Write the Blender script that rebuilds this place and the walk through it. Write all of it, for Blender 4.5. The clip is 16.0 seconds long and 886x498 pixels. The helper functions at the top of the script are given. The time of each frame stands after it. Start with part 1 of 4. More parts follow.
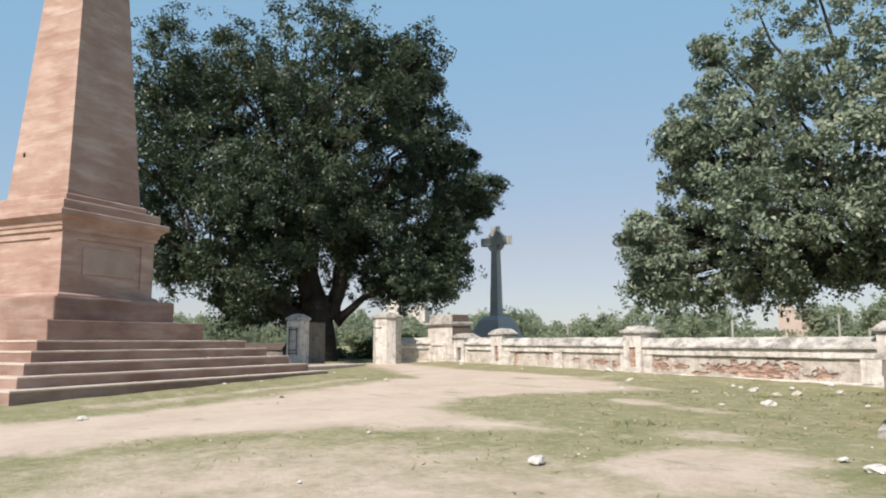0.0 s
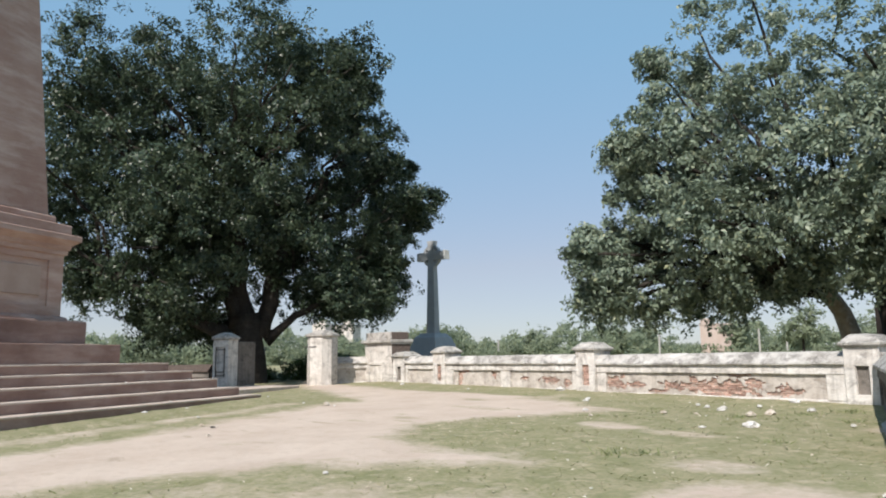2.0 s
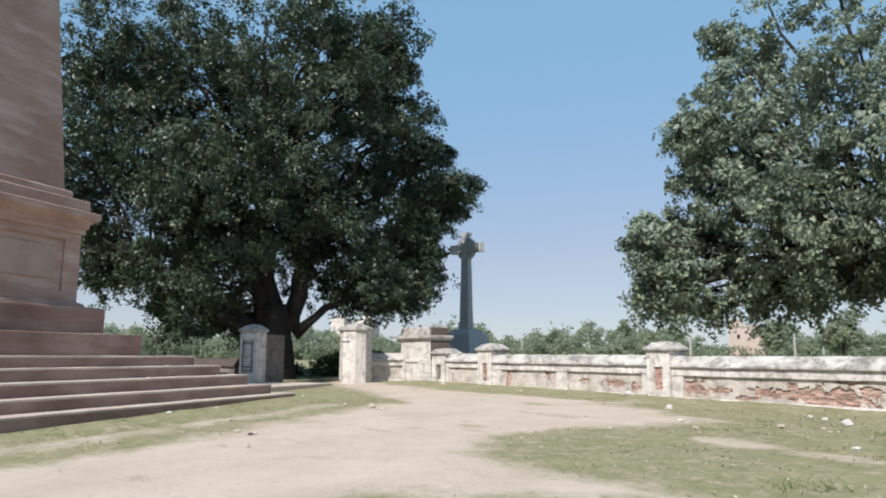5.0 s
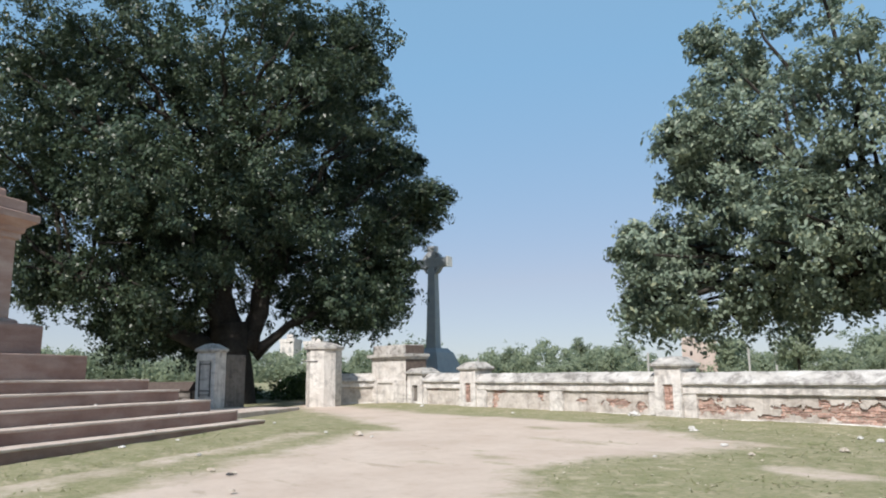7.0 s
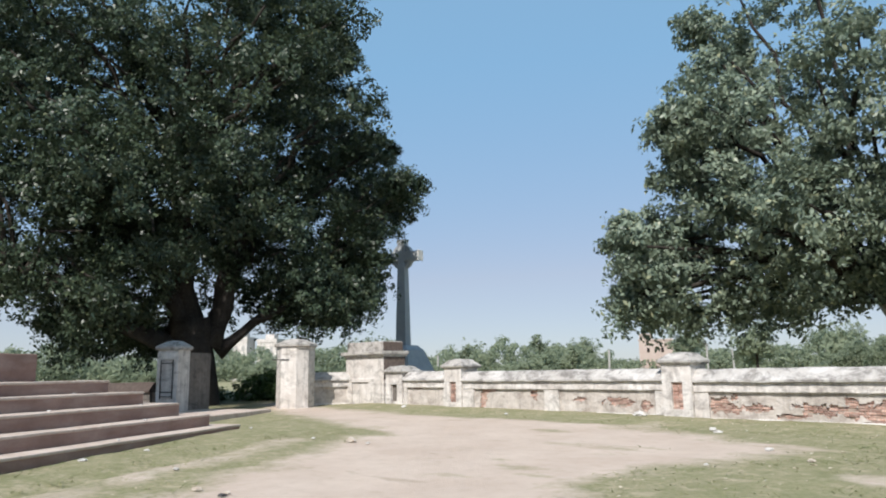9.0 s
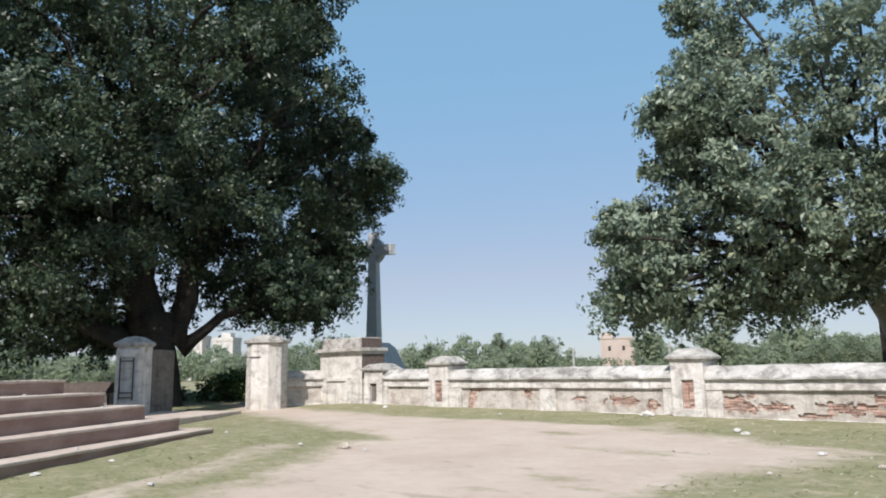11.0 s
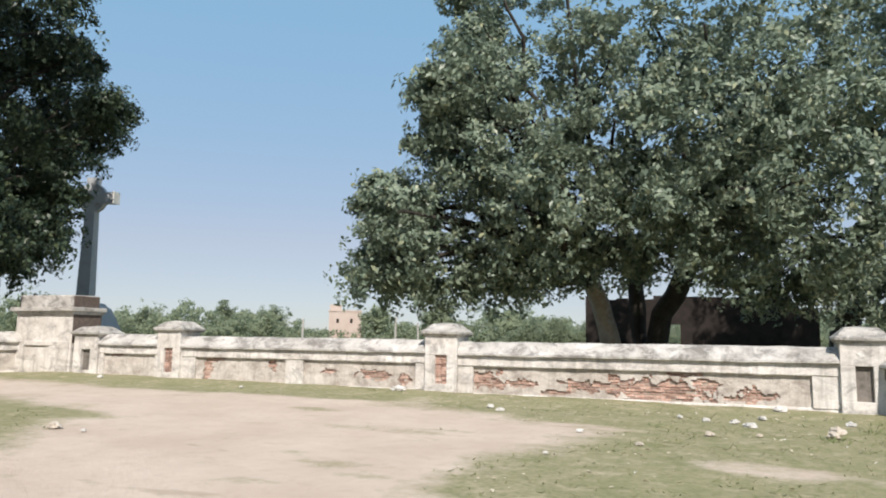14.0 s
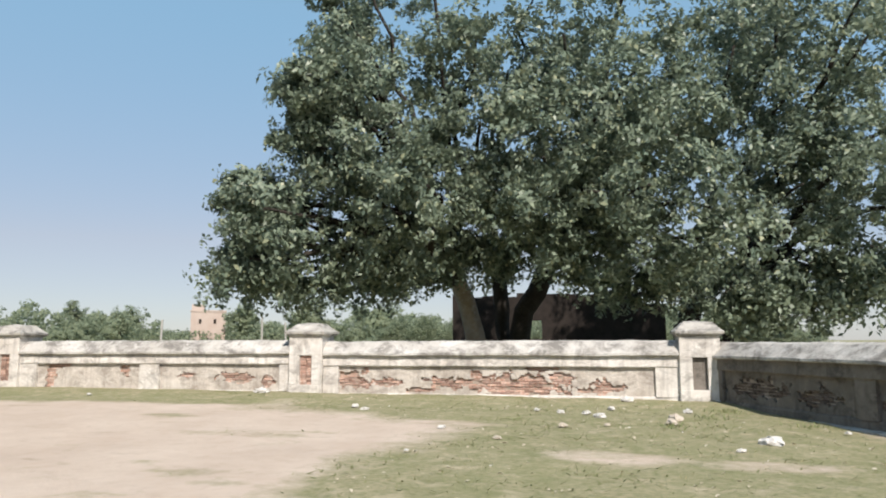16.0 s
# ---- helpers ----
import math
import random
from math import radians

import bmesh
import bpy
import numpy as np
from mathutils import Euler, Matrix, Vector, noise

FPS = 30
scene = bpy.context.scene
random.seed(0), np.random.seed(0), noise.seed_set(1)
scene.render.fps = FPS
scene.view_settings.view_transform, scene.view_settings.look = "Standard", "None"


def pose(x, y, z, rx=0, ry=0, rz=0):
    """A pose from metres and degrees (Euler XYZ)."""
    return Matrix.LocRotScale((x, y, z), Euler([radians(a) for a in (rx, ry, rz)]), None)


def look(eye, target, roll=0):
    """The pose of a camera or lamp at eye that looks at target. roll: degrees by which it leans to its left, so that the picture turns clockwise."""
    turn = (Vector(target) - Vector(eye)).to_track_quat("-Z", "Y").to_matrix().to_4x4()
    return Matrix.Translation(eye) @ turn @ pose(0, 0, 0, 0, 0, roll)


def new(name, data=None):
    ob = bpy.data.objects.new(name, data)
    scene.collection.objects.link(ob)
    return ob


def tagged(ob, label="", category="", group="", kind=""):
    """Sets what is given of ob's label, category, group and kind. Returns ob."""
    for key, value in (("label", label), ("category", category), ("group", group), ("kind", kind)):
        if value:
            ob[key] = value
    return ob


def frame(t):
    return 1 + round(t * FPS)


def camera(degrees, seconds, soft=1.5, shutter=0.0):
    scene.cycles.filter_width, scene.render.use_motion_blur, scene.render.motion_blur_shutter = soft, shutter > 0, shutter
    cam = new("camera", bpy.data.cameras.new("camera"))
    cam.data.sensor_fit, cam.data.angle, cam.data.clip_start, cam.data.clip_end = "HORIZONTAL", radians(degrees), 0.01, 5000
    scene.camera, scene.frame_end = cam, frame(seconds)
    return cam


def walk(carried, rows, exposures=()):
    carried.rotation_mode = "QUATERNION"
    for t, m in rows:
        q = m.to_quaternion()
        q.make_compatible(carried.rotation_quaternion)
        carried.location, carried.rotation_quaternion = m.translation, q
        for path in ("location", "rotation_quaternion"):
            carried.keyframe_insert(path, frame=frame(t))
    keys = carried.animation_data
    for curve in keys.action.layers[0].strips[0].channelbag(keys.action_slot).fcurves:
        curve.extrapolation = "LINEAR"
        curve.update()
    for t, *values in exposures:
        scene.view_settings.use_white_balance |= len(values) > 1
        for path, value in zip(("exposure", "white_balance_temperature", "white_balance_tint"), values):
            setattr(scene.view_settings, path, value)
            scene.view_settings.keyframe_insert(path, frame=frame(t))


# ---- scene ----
cam = camera(62.8, 16.0, soft=2.0)
PATH = [
    (0, (0.482, 2.903, 1.066), (-1.216, 3.929, 1.319), -0.1),
    (0.5, (0.236, 2.955, 1.045), (-1.43, 4.007, 1.389), 0.6),
    (1, (-0.203, 3.008, 1.09), (-1.872, 4.07, 1.384), -0.4),
    (1.5, (-0.657, 3.056, 1.091), (-2.288, 4.183, 1.352), -0.2),
    (2, (-0.937, 3.175, 1.122), (-2.517, 4.365, 1.42), -0.8),
    (2.5, (-1.352, 3.239, 1.143), (-2.936, 4.416, 1.467), -0.0),
    (3, (-1.712, 3.326, 1.131), (-3.296, 4.504, 1.454), 1.1),
    (3.5, (-2.081, 3.471, 1.118), (-3.59, 4.751, 1.407), 0.4),
    (4, (-2.468, 3.478, 1.16), (-4.067, 4.628, 1.507), -0.4),
    (4.5, (-2.905, 3.475, 1.144), (-4.546, 4.574, 1.464), -0.4),
    (4.7, (-3.048, 3.539, 1.143), (-4.661, 4.684, 1.435), 0.4),
    (6.8, (-5.272, 3.932, 1.114), (-6.859, 5.112, 1.411), -0.4),
    (7, (-5.421, 3.98, 1.122), (-6.934, 5.242, 1.467), -0.5),
    (7.5, (-5.869, 4.011, 1.095), (-7.374, 5.282, 1.441), -1.3),
    (8, (-6.283, 4.109, 1.147), (-7.775, 5.397, 1.484), -0.9),
    (8.5, (-6.733, 4.081, 1.167), (-8.231, 5.385, 1.403), -1.5),
    (8.7, (-6.89, 4.127, 1.16), (-8.342, 5.463, 1.483), -1.0),
    (10.8, (-8.446, 4.623, 1.13), (-9.825, 6.025, 1.493), -0.6),
    (11, (-8.627, 4.611, 1.137), (-9.974, 6.052, 1.47), -1.0),
    (11.5, (-8.86, 4.713, 1.143), (-10.073, 6.265, 1.486), -0.7),
    (12, (-9.193, 4.889, 1.176), (-10.297, 6.518, 1.538), -0.4),
    (12.5, (-9.481, 5.006, 1.112), (-10.501, 6.707, 1.371), 0.8),
    (13, (-9.692, 5.066, 1.139), (-10.54, 6.866, 1.346), -1.8),
    (13.5, (-9.715, 5.1, 1.128), (-10.583, 6.884, 1.379), -0.0),
    (14, (-9.745, 5.184, 1.138), (-10.486, 7.024, 1.393), 0.9),
    (14.5, (-9.729, 5.148, 1.136), (-10.429, 7.004, 1.395), 0.5),
    (15, (-9.755, 5.166, 1.15), (-10.39, 7.045, 1.407), 0.0),
    (15.5, (-9.722, 5.153, 1.154), (-10.289, 7.053, 1.418), -0.1),
    (16, (-9.644, 5.164, 1.157), (-10.045, 7.107, 1.409), -0.2),
]
walk(cam, [(t, look(eye, target, roll)) for t, eye, target, roll in PATH],
     exposures=[(0.0, 0.62, 6800, 12), (2.5, 0.57, 6400, 11), (11.0, 0.57, 6250, 11), (13.0, 0.61, 6450, 11), (16.0, 0.61, 6700, 11)])

# ---- world, sun ----
SUN_AZ = Vector((0.48, -0.877, 0)).normalized()
SUN_EL = radians(44)
world = bpy.data.worlds.new("sky")
scene.world = world
world.use_nodes = True
wt = world.node_tree
sky = wt.nodes.new("ShaderNodeTexSky")
sky.sky_type, sky.sun_disc = "NISHITA", False
sky.sun_elevation = SUN_EL
sky.sun_rotation = math.atan2(SUN_AZ.x, SUN_AZ.y)
sky.altitude, sky.air_density, sky.dust_density, sky.ozone_density = 1500, 1.0, 1.2, 2.2
haze = wt.nodes.new("ShaderNodeMix")
haze.data_type = "RGBA"
haze.inputs["Factor"].default_value = 0.80
grey = wt.nodes.new("ShaderNodeRGBToBW")
amount = wt.nodes.new("ShaderNodeMapRange")
amount.inputs["From Min"].default_value, amount.inputs["From Max"].default_value = 1.9, 5.2
dusty = wt.nodes.new("ShaderNodeMix")
dusty.data_type = "RGBA"
dusty.inputs[6].default_value = (1.18, 2.16, 3.04, 1)
dusty.inputs[7].default_value = (1.86, 1.93, 2.14, 1)
wt.links.new(sky.outputs[0], grey.inputs[0])
wt.links.new(grey.outputs[0], amount.inputs["Value"])
wt.links.new(amount.outputs["Result"], dusty.inputs["Factor"])
wt.links.new(dusty.outputs[2], haze.inputs[7])
wt.links.new(sky.outputs[0], haze.inputs[6])
wt.links.new(haze.outputs[2], wt.nodes["Background"].inputs[0])
wt.nodes["Background"].inputs[1].default_value = 0.147
sun = new("sun", bpy.data.lights.new("sun", "SUN"))
sun.data.energy, sun.data.angle, sun.data.color = 4.0, radians(0.53), (1.0, 0.94, 0.86)
sun_from = Vector((SUN_AZ.x * math.cos(SUN_EL), SUN_AZ.y * math.cos(SUN_EL), math.sin(SUN_EL)))
sun.matrix_world = look(Vector((0, 0, 40)) + sun_from * 20, (0, 0, 40))


# ---- materials ----
def material(name, rough=0.8, spec=0.3, metal=0.0):
    m = bpy.data.materials.new(name)
    m.use_nodes = True
    b = m.node_tree.nodes["Principled BSDF"]
    b.inputs["Roughness"].default_value = rough
    b.inputs["Specular IOR Level"].default_value = spec
    b.inputs["Metallic"].default_value = metal
    return m, m.node_tree, b


def node(nt, kind, **values):
    n = nt.nodes.new(kind)
    for k, v in values.items():
        n.inputs[k.replace("_", " ")].default_value = v
    return n


def coords(nt, scale=(1, 1, 1), world_space=True):
    tc = nt.nodes.new("ShaderNodeNewGeometry" if world_space else "ShaderNodeTexCoord")
    mp = nt.nodes.new("ShaderNodeMapping")
    mp.inputs["Scale"].default_value = scale
    nt.links.new(tc.outputs["Position" if world_space else "Object"], mp.inputs["Vector"])
    return mp.outputs["Vector"]


def noise_fac(nt, vec, scale, detail=5.0, rough=0.6, lo=0.35, hi=0.65, distortion=0.0):
    n = node(nt, "ShaderNodeTexNoise", Scale=scale, Detail=detail, Roughness=rough, Distortion=distortion)
    nt.links.new(vec, n.inputs["Vector"])
    r = node(nt, "ShaderNodeMapRange", From_Min=lo, From_Max=hi)
    nt.links.new(n.outputs["Fac"], r.inputs["Value"])
    return r.outputs["Result"]


def mix(nt, fac, a, b):
    m = nt.nodes.new("ShaderNodeMix")
    m.data_type = "RGBA"
    if isinstance(fac, float):
        m.inputs["Factor"].default_value = fac
    else:
        nt.links.new(fac, m.inputs["Factor"])
    for value, i in ((a, 6), (b, 7)):
        if isinstance(value, tuple):
            m.inputs[i].default_value = (*value, 1)
        else:
            nt.links.new(value, m.inputs[i])
    return m.outputs[2]


def mathn(nt, op, a, b):
    m = nt.nodes.new("ShaderNodeMath")
    m.operation = op
    for v, i in ((a, 0), (b, 1)):
        if isinstance(v, (int, float)):
            m.inputs[i].default_value = v
        else:
            nt.links.new(v, m.inputs[i])
    return m.outputs[0]


def bump(nt, b, height, strength=0.4, distance=0.02):
    n = node(nt, "ShaderNodeBump", Strength=strength, Distance=distance)
    nt.links.new(height, n.inputs["Height"])
    nt.links.new(n.outputs["Normal"], b.inputs["Normal"])


def set_color(nt, b, socket):
    nt.links.new(socket, b.inputs["Base Color"])


def make_plaster(name, white, stain, dark, amount, streak=True, blot_at=0.50):
    """Old limewash: cloudy stains, flaked blots, run-off streaks and a fine grain."""
    m, nt, b = material(name, 0.88, 0.2)
    v = coords(nt)
    big = noise_fac(nt, v, 1.5, 7, 0.68, 0.36, 0.66, 0.6)
    fine = noise_fac(nt, v, 9.0, 8, 0.7, 0.40, 0.70, 0.15)
    col = mix(nt, mathn(nt, "MULTIPLY", big, amount), white, stain)
    col = mix(nt, mathn(nt, "MULTIPLY", fine, amount * 0.5), col, stain)
    blot = noise_fac(nt, coords(nt, (1.0, 1.0, 1.6)), 2.6, 9, 0.72, blot_at, blot_at + 0.15, 0.5)
    col = mix(nt, mathn(nt, "MULTIPLY", blot, amount * 0.75), col, dark)
    flake = noise_fac(nt, v, 5.2, 9, 0.7, 0.57, 0.63, 0.3)
    col = mix(nt, mathn(nt, "MULTIPLY", flake, 0.55), col, white)
    if streak:
        vs = coords(nt, (5.5, 5.5, 0.55))
        st = noise_fac(nt, vs, 1.6, 5, 0.6, 0.50, 0.70)
        col = mix(nt, mathn(nt, "MULTIPLY", st, 0.45), col, dark)
    set_color(nt, b, col)
    h = noise_fac(nt, v, 14.0, 8, 0.7, 0.2, 0.8)
    bump(nt, b, mathn(nt, "ADD", h, mathn(nt, "MULTIPLY", mathn(nt, "ADD", fine, flake), 0.7)), 0.5, 0.02)
    return m


M_PLASTER = make_plaster("old_whitewashed_plaster", (0.74, 0.71, 0.675), (0.50, 0.455, 0.415), (0.21, 0.19, 0.175), 0.85, True, 0.475)
M_PANEL = make_plaster("grey_weathered_panel_plaster", (0.62, 0.575, 0.53), (0.42, 0.37, 0.325), (0.24, 0.205, 0.18), 0.9, True, 0.48)
M_COPING = make_plaster("weathered_lime_coping", (0.60, 0.575, 0.545), (0.38, 0.355, 0.325), (0.12, 0.11, 0.10), 1.0, False, 0.465)
M_CAP = make_plaster("mossy_lime_cap", (0.54, 0.515, 0.48), (0.32, 0.30, 0.275), (0.095, 0.09, 0.085), 1.0, False, 0.47)
# Shade put into the colour: dark plaster for dim walls, stub and recesses.
M_GREY = make_plaster("grey_shade_plaster", (0.25, 0.222, 0.198), (0.13, 0.115, 0.102), (0.055, 0.05, 0.045), 0.9)
M_POST = make_plaster("grey_white_gate_plaster", (0.70, 0.665, 0.62), (0.47, 0.43, 0.39), (0.17, 0.155, 0.14), 0.8)


def make_sandstone(name="red_sandstone", deepen=0.0):
    m, nt, b = material(name, 0.82, 0.25)
    v = coords(nt, (0.7, 0.7, 4.2))
    streak = noise_fac(nt, v, 1.3, 8, 0.75, 0.38, 0.64, 0.3)
    p = coords(nt)
    patch = noise_fac(nt, p, 0.7, 5, 0.6, 0.4, 0.66)
    fine = noise_fac(nt, p, 22, 6, 0.7, 0.3, 0.7)
    col = mix(nt, streak, (0.385, 0.25, 0.205), (0.465, 0.335, 0.28))
    col = mix(nt, mathn(nt, "MULTIPLY", patch, 0.6), col, (0.27, 0.155, 0.122))
    pale = noise_fac(nt, coords(nt, (0.55, 0.55, 2.6)), 1.4, 5, 0.6, 0.46, 0.70, 0.2)
    col = mix(nt, mathn(nt, "MULTIPLY", pale, 0.6), col, (0.60, 0.485, 0.425))
    col = mix(nt, mathn(nt, "MULTIPLY", fine, 0.25), col, (0.23, 0.145, 0.115))
    if deepen:
        col = mix(nt, mathn(nt, "ADD", deepen, mathn(nt, "MULTIPLY", patch, 0.2)), col, (0.105, 0.06, 0.05))
    set_color(nt, b, col)
    bump(nt, b, mathn(nt, "ADD", fine, streak), 0.35, 0.015)
    return m


M_SAND = make_sandstone()
# Darker copy of the sandstone; deepens the shaded risers through its colour.
M_STEP = make_sandstone("shade_dark_sandstone", 0.33)


def make_simple(name, c1, c2, scale, rough=0.85, spec=0.25, strength=0.4, rnd=0.0, c3=None):
    m, nt, b = material(name, rough, spec)
    v = coords(nt)
    f = noise_fac(nt, v, scale, 7, 0.65, 0.36, 0.66)
    col = mix(nt, f, c1, c2)
    if c3:
        col = mix(nt, noise_fac(nt, v, scale * 4.3, 6, 0.7, 0.5, 0.7), col, c3)
    if rnd:
        oi = nt.nodes.new("ShaderNodeObjectInfo")
        hsv = nt.nodes.new("ShaderNodeHueSaturation")
        r = node(nt, "ShaderNodeMapRange", To_Min=1 - rnd, To_Max=1 + rnd)
        nt.links.new(oi.outputs["Random"], r.inputs["Value"])
        nt.links.new(r.outputs["Result"], hsv.inputs["Value"])
        nt.links.new(col, hsv.inputs["Color"])
        col = hsv.outputs["Color"]
    set_color(nt, b, col)
    bump(nt, b, noise_fac(nt, v, scale * 6, 6, 0.7, 0.2, 0.8), strength, 0.012)
    return m


M_TREAD = make_simple("dusty_worn_tread", (0.46, 0.375, 0.315), (0.56, 0.475, 0.41), 1.3, 0.9, 0.2, 0.4, 0.0, (0.38, 0.28, 0.23))
M_BRICK = make_simple("old_red_brick", (0.36, 0.20, 0.155), (0.45, 0.315, 0.26), 11.0, 0.92, 0.15, 0.7, 0.4, (0.58, 0.52, 0.465))
# Darker brick copy: shade of the east bricks and west coping in its colour.
M_DIMBRICK = make_simple("dim_brown_brick", (0.11, 0.085, 0.075), (0.17, 0.135, 0.115), 11.0, 0.92, 0.15, 0.7, 0.4)
M_MORTAR = make_simple("mud_mortar", (0.42, 0.36, 0.305), (0.29, 0.24, 0.20), 6.0, 0.95, 0.1, 0.5)
# Near-black brick: the trees' shade on the hut is put into its colour.
M_DARKBRICK = make_simple("shade_dark_brick", (0.027, 0.023, 0.021), (0.042, 0.034, 0.031), 3.0, 0.92, 0.1, 0.5, 0.2)
# Brick toned paler, with the distance haze mixed into its colour.
M_HOUSE = make_simple("hazed_house_brick", (0.42, 0.335, 0.295), (0.46, 0.385, 0.345), 0.6, 0.9, 0.15, 0.3)
# Lighter bark copy: sunlight on the leaning trunk is put into its colour.
M_BARK_PALE = make_simple("sunlit_grey_bark", (0.42, 0.355, 0.29), (0.26, 0.21, 0.165), 1.6, 0.92, 0.15, 0.9, 0.0, (0.44, 0.40, 0.35))
# Near-black bark copy: shade under the crowns is put into its colour.
M_BARK = make_simple("shaded_dark_bark", (0.048, 0.042, 0.037), (0.028, 0.024, 0.021), 3.0, 0.92, 0.15, 0.9, 0.0, (0.065, 0.058, 0.05))
# Granite lifted to a lighter blue-grey; air haze is part of this colour.
M_GRANITE = make_simple("hazed_grey_granite", (0.31, 0.325, 0.34), (0.37, 0.38, 0.39), 2.5, 0.7, 0.3, 0.2, 0.0, (0.32, 0.33, 0.34))
M_PALE = make_simple("pale_limestone", (0.66, 0.64, 0.60), (0.52, 0.50, 0.46), 2.0, 0.85, 0.2, 0.3)
M_CONCRETE = make_simple("grey_concrete", (0.40, 0.39, 0.37), (0.30, 0.29, 0.27), 5.0, 0.9, 0.2, 0.3)
M_PAPER = make_simple("dirty_white_plastic", (0.62, 0.60, 0.575), (0.47, 0.445, 0.415), 14.0, 0.6, 0.3, 0.3)
M_TAN = make_simple("faded_tan_wrapper", (0.52, 0.46, 0.39), (0.42, 0.36, 0.30), 14.0, 0.7, 0.3, 0.3)
M_BLACK = make_simple("black_plastic_bag", (0.035, 0.035, 0.04), (0.07, 0.065, 0.06), 8.0, 0.5, 0.4, 0.3)
M_SLATE = make_simple("buff_plaque_stone", (0.36, 0.265, 0.22), (0.42, 0.32, 0.27), 2.2, 0.8, 0.2, 0.3)


def make_leaf(name, dark, light, odd, translucent=0.22, rough=0.42):
    m, nt, b = material(name, rough, 0.35)
    g = nt.nodes.new("ShaderNodeNewGeometry")
    ramp = nt.nodes.new("ShaderNodeValToRGB")
    ramp.color_ramp.elements[0].color = (*dark, 1)
    ramp.color_ramp.elements[1].color = (*odd, 1)
    ramp.color_ramp.elements[1].position = 1.0
    e = ramp.color_ramp.elements.new(0.9)
    e.color = (*light, 1)
    nt.links.new(g.outputs["Random Per Island"], ramp.inputs["Fac"])
    v = coords(nt)
    clump = noise_fac(nt, v, 0.45, 3, 0.5, 0.38, 0.64)
    col = mix(nt, mathn(nt, "MULTIPLY", clump, 0.45), ramp.outputs["Color"], light)
    set_color(nt, b, col)
    tr = nt.nodes.new("ShaderNodeBsdfTranslucent")
    nt.links.new(col, tr.inputs["Color"])
    ms = nt.nodes.new("ShaderNodeMixShader")
    ms.inputs[0].default_value = translucent
    out = nt.nodes["Material Output"]
    nt.links.new(b.outputs[0], ms.inputs[1])
    nt.links.new(tr.outputs[0], ms.inputs[2])
    nt.links.new(ms.outputs[0], out.inputs["Surface"])
    return m


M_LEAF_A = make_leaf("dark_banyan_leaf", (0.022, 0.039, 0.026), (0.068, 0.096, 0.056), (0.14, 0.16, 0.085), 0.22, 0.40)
M_LEAF_B = make_leaf("banyan_leaf", (0.076, 0.114, 0.086), (0.255, 0.308, 0.226), (0.38, 0.39, 0.24), 0.30, 0.42)
# Leaf colours paled and greyed: distance haze is put into them.
M_LEAF_FAR = make_leaf("hazed_woodland_leaf", (0.22, 0.265, 0.18), (0.29, 0.335, 0.225), (0.33, 0.355, 0.24), 0.5, 0.85)
M_LEAF_HEDGE = make_leaf("hedge_leaf", (0.040, 0.075, 0.025), (0.085, 0.14, 0.045), (0.16, 0.19, 0.06))
M_DRY = make_leaf("dry_fallen_leaf", (0.42, 0.35, 0.25), (0.58, 0.52, 0.42), (0.72, 0.70, 0.67), 0.1, 0.8)
M_GRASS = make_leaf("short_grass_blade", (0.20, 0.22, 0.10), (0.28, 0.285, 0.145), (0.42, 0.37, 0.23), 0.55, 0.8)

M_WEED = make_leaf("pale_green_weed_blade", (0.24, 0.28, 0.13), (0.33, 0.36, 0.18), (0.44, 0.42, 0.25), 0.55, 0.8)


def make_ground():
    m, nt, b = material("dry_grass_and_dirt", 0.95, 0.1)
    v = coords(nt)
    at = nt.nodes.new("ShaderNodeAttribute")
    at.attribute_name = "dirt"
    n1 = noise_fac(nt, v, 1.3, 8, 0.7, 0.25, 0.75)
    n2 = noise_fac(nt, v, 9.0, 6, 0.7, 0.25, 0.75)
    f = mathn(nt, "ADD", at.outputs["Fac"], mathn(nt, "MULTIPLY", mathn(nt, "SUBTRACT", n1, 0.5), 0.85))
    f = mathn(nt, "ADD", f, mathn(nt, "MULTIPLY", mathn(nt, "SUBTRACT", n2, 0.5), 0.35))
    r = node(nt, "ShaderNodeMapRange", From_Min=0.18, From_Max=0.82)
    nt.links.new(f, r.inputs["Value"])
    dirt = mix(nt, noise_fac(nt, v, 0.8, 6, 0.65, 0.36, 0.64), (0.485, 0.39, 0.32), (0.56, 0.465, 0.39))
    dirt = mix(nt, mathn(nt, "MULTIPLY", noise_fac(nt, v, 5.0, 8, 0.75, 0.5, 0.72, 0.5), 0.5), dirt, (0.40, 0.315, 0.25))
    scuff = noise_fac(nt, coords(nt, (1.0, 2.2, 1.0)), 0.9, 6, 0.6, 0.62, 0.70)
    dirt = mix(nt, mathn(nt, "MULTIPLY", scuff, 0.5), dirt, (0.29, 0.235, 0.17))
    grass = mix(nt, noise_fac(nt, v, 1.7, 6, 0.7, 0.35, 0.65), (0.225, 0.222, 0.12), (0.34, 0.30, 0.195))
    grass = mix(nt, noise_fac(nt, v, 14.0, 5, 0.7, 0.42, 0.7), grass, (0.185, 0.192, 0.098))
    grass = mix(nt, mathn(nt, "MULTIPLY", noise_fac(nt, v, 3.7, 7, 0.7, 0.52, 0.7), 0.7), grass, (0.47, 0.395, 0.29))
    set_color(nt, b, mix(nt, r.outputs["Result"], grass, dirt))
    bump(nt, b, mathn(nt, "ADD", n2, noise_fac(nt, v, 30, 5, 0.7, 0.2, 0.8)), 0.6, 0.02)
    return m


M_GROUND = make_ground()


# ---- mesh helpers ----
def smoothstep(a, b, x):
    t = np.clip((x - a) / (b - a), 0, 1)
    return t * t * (3 - 2 * t)


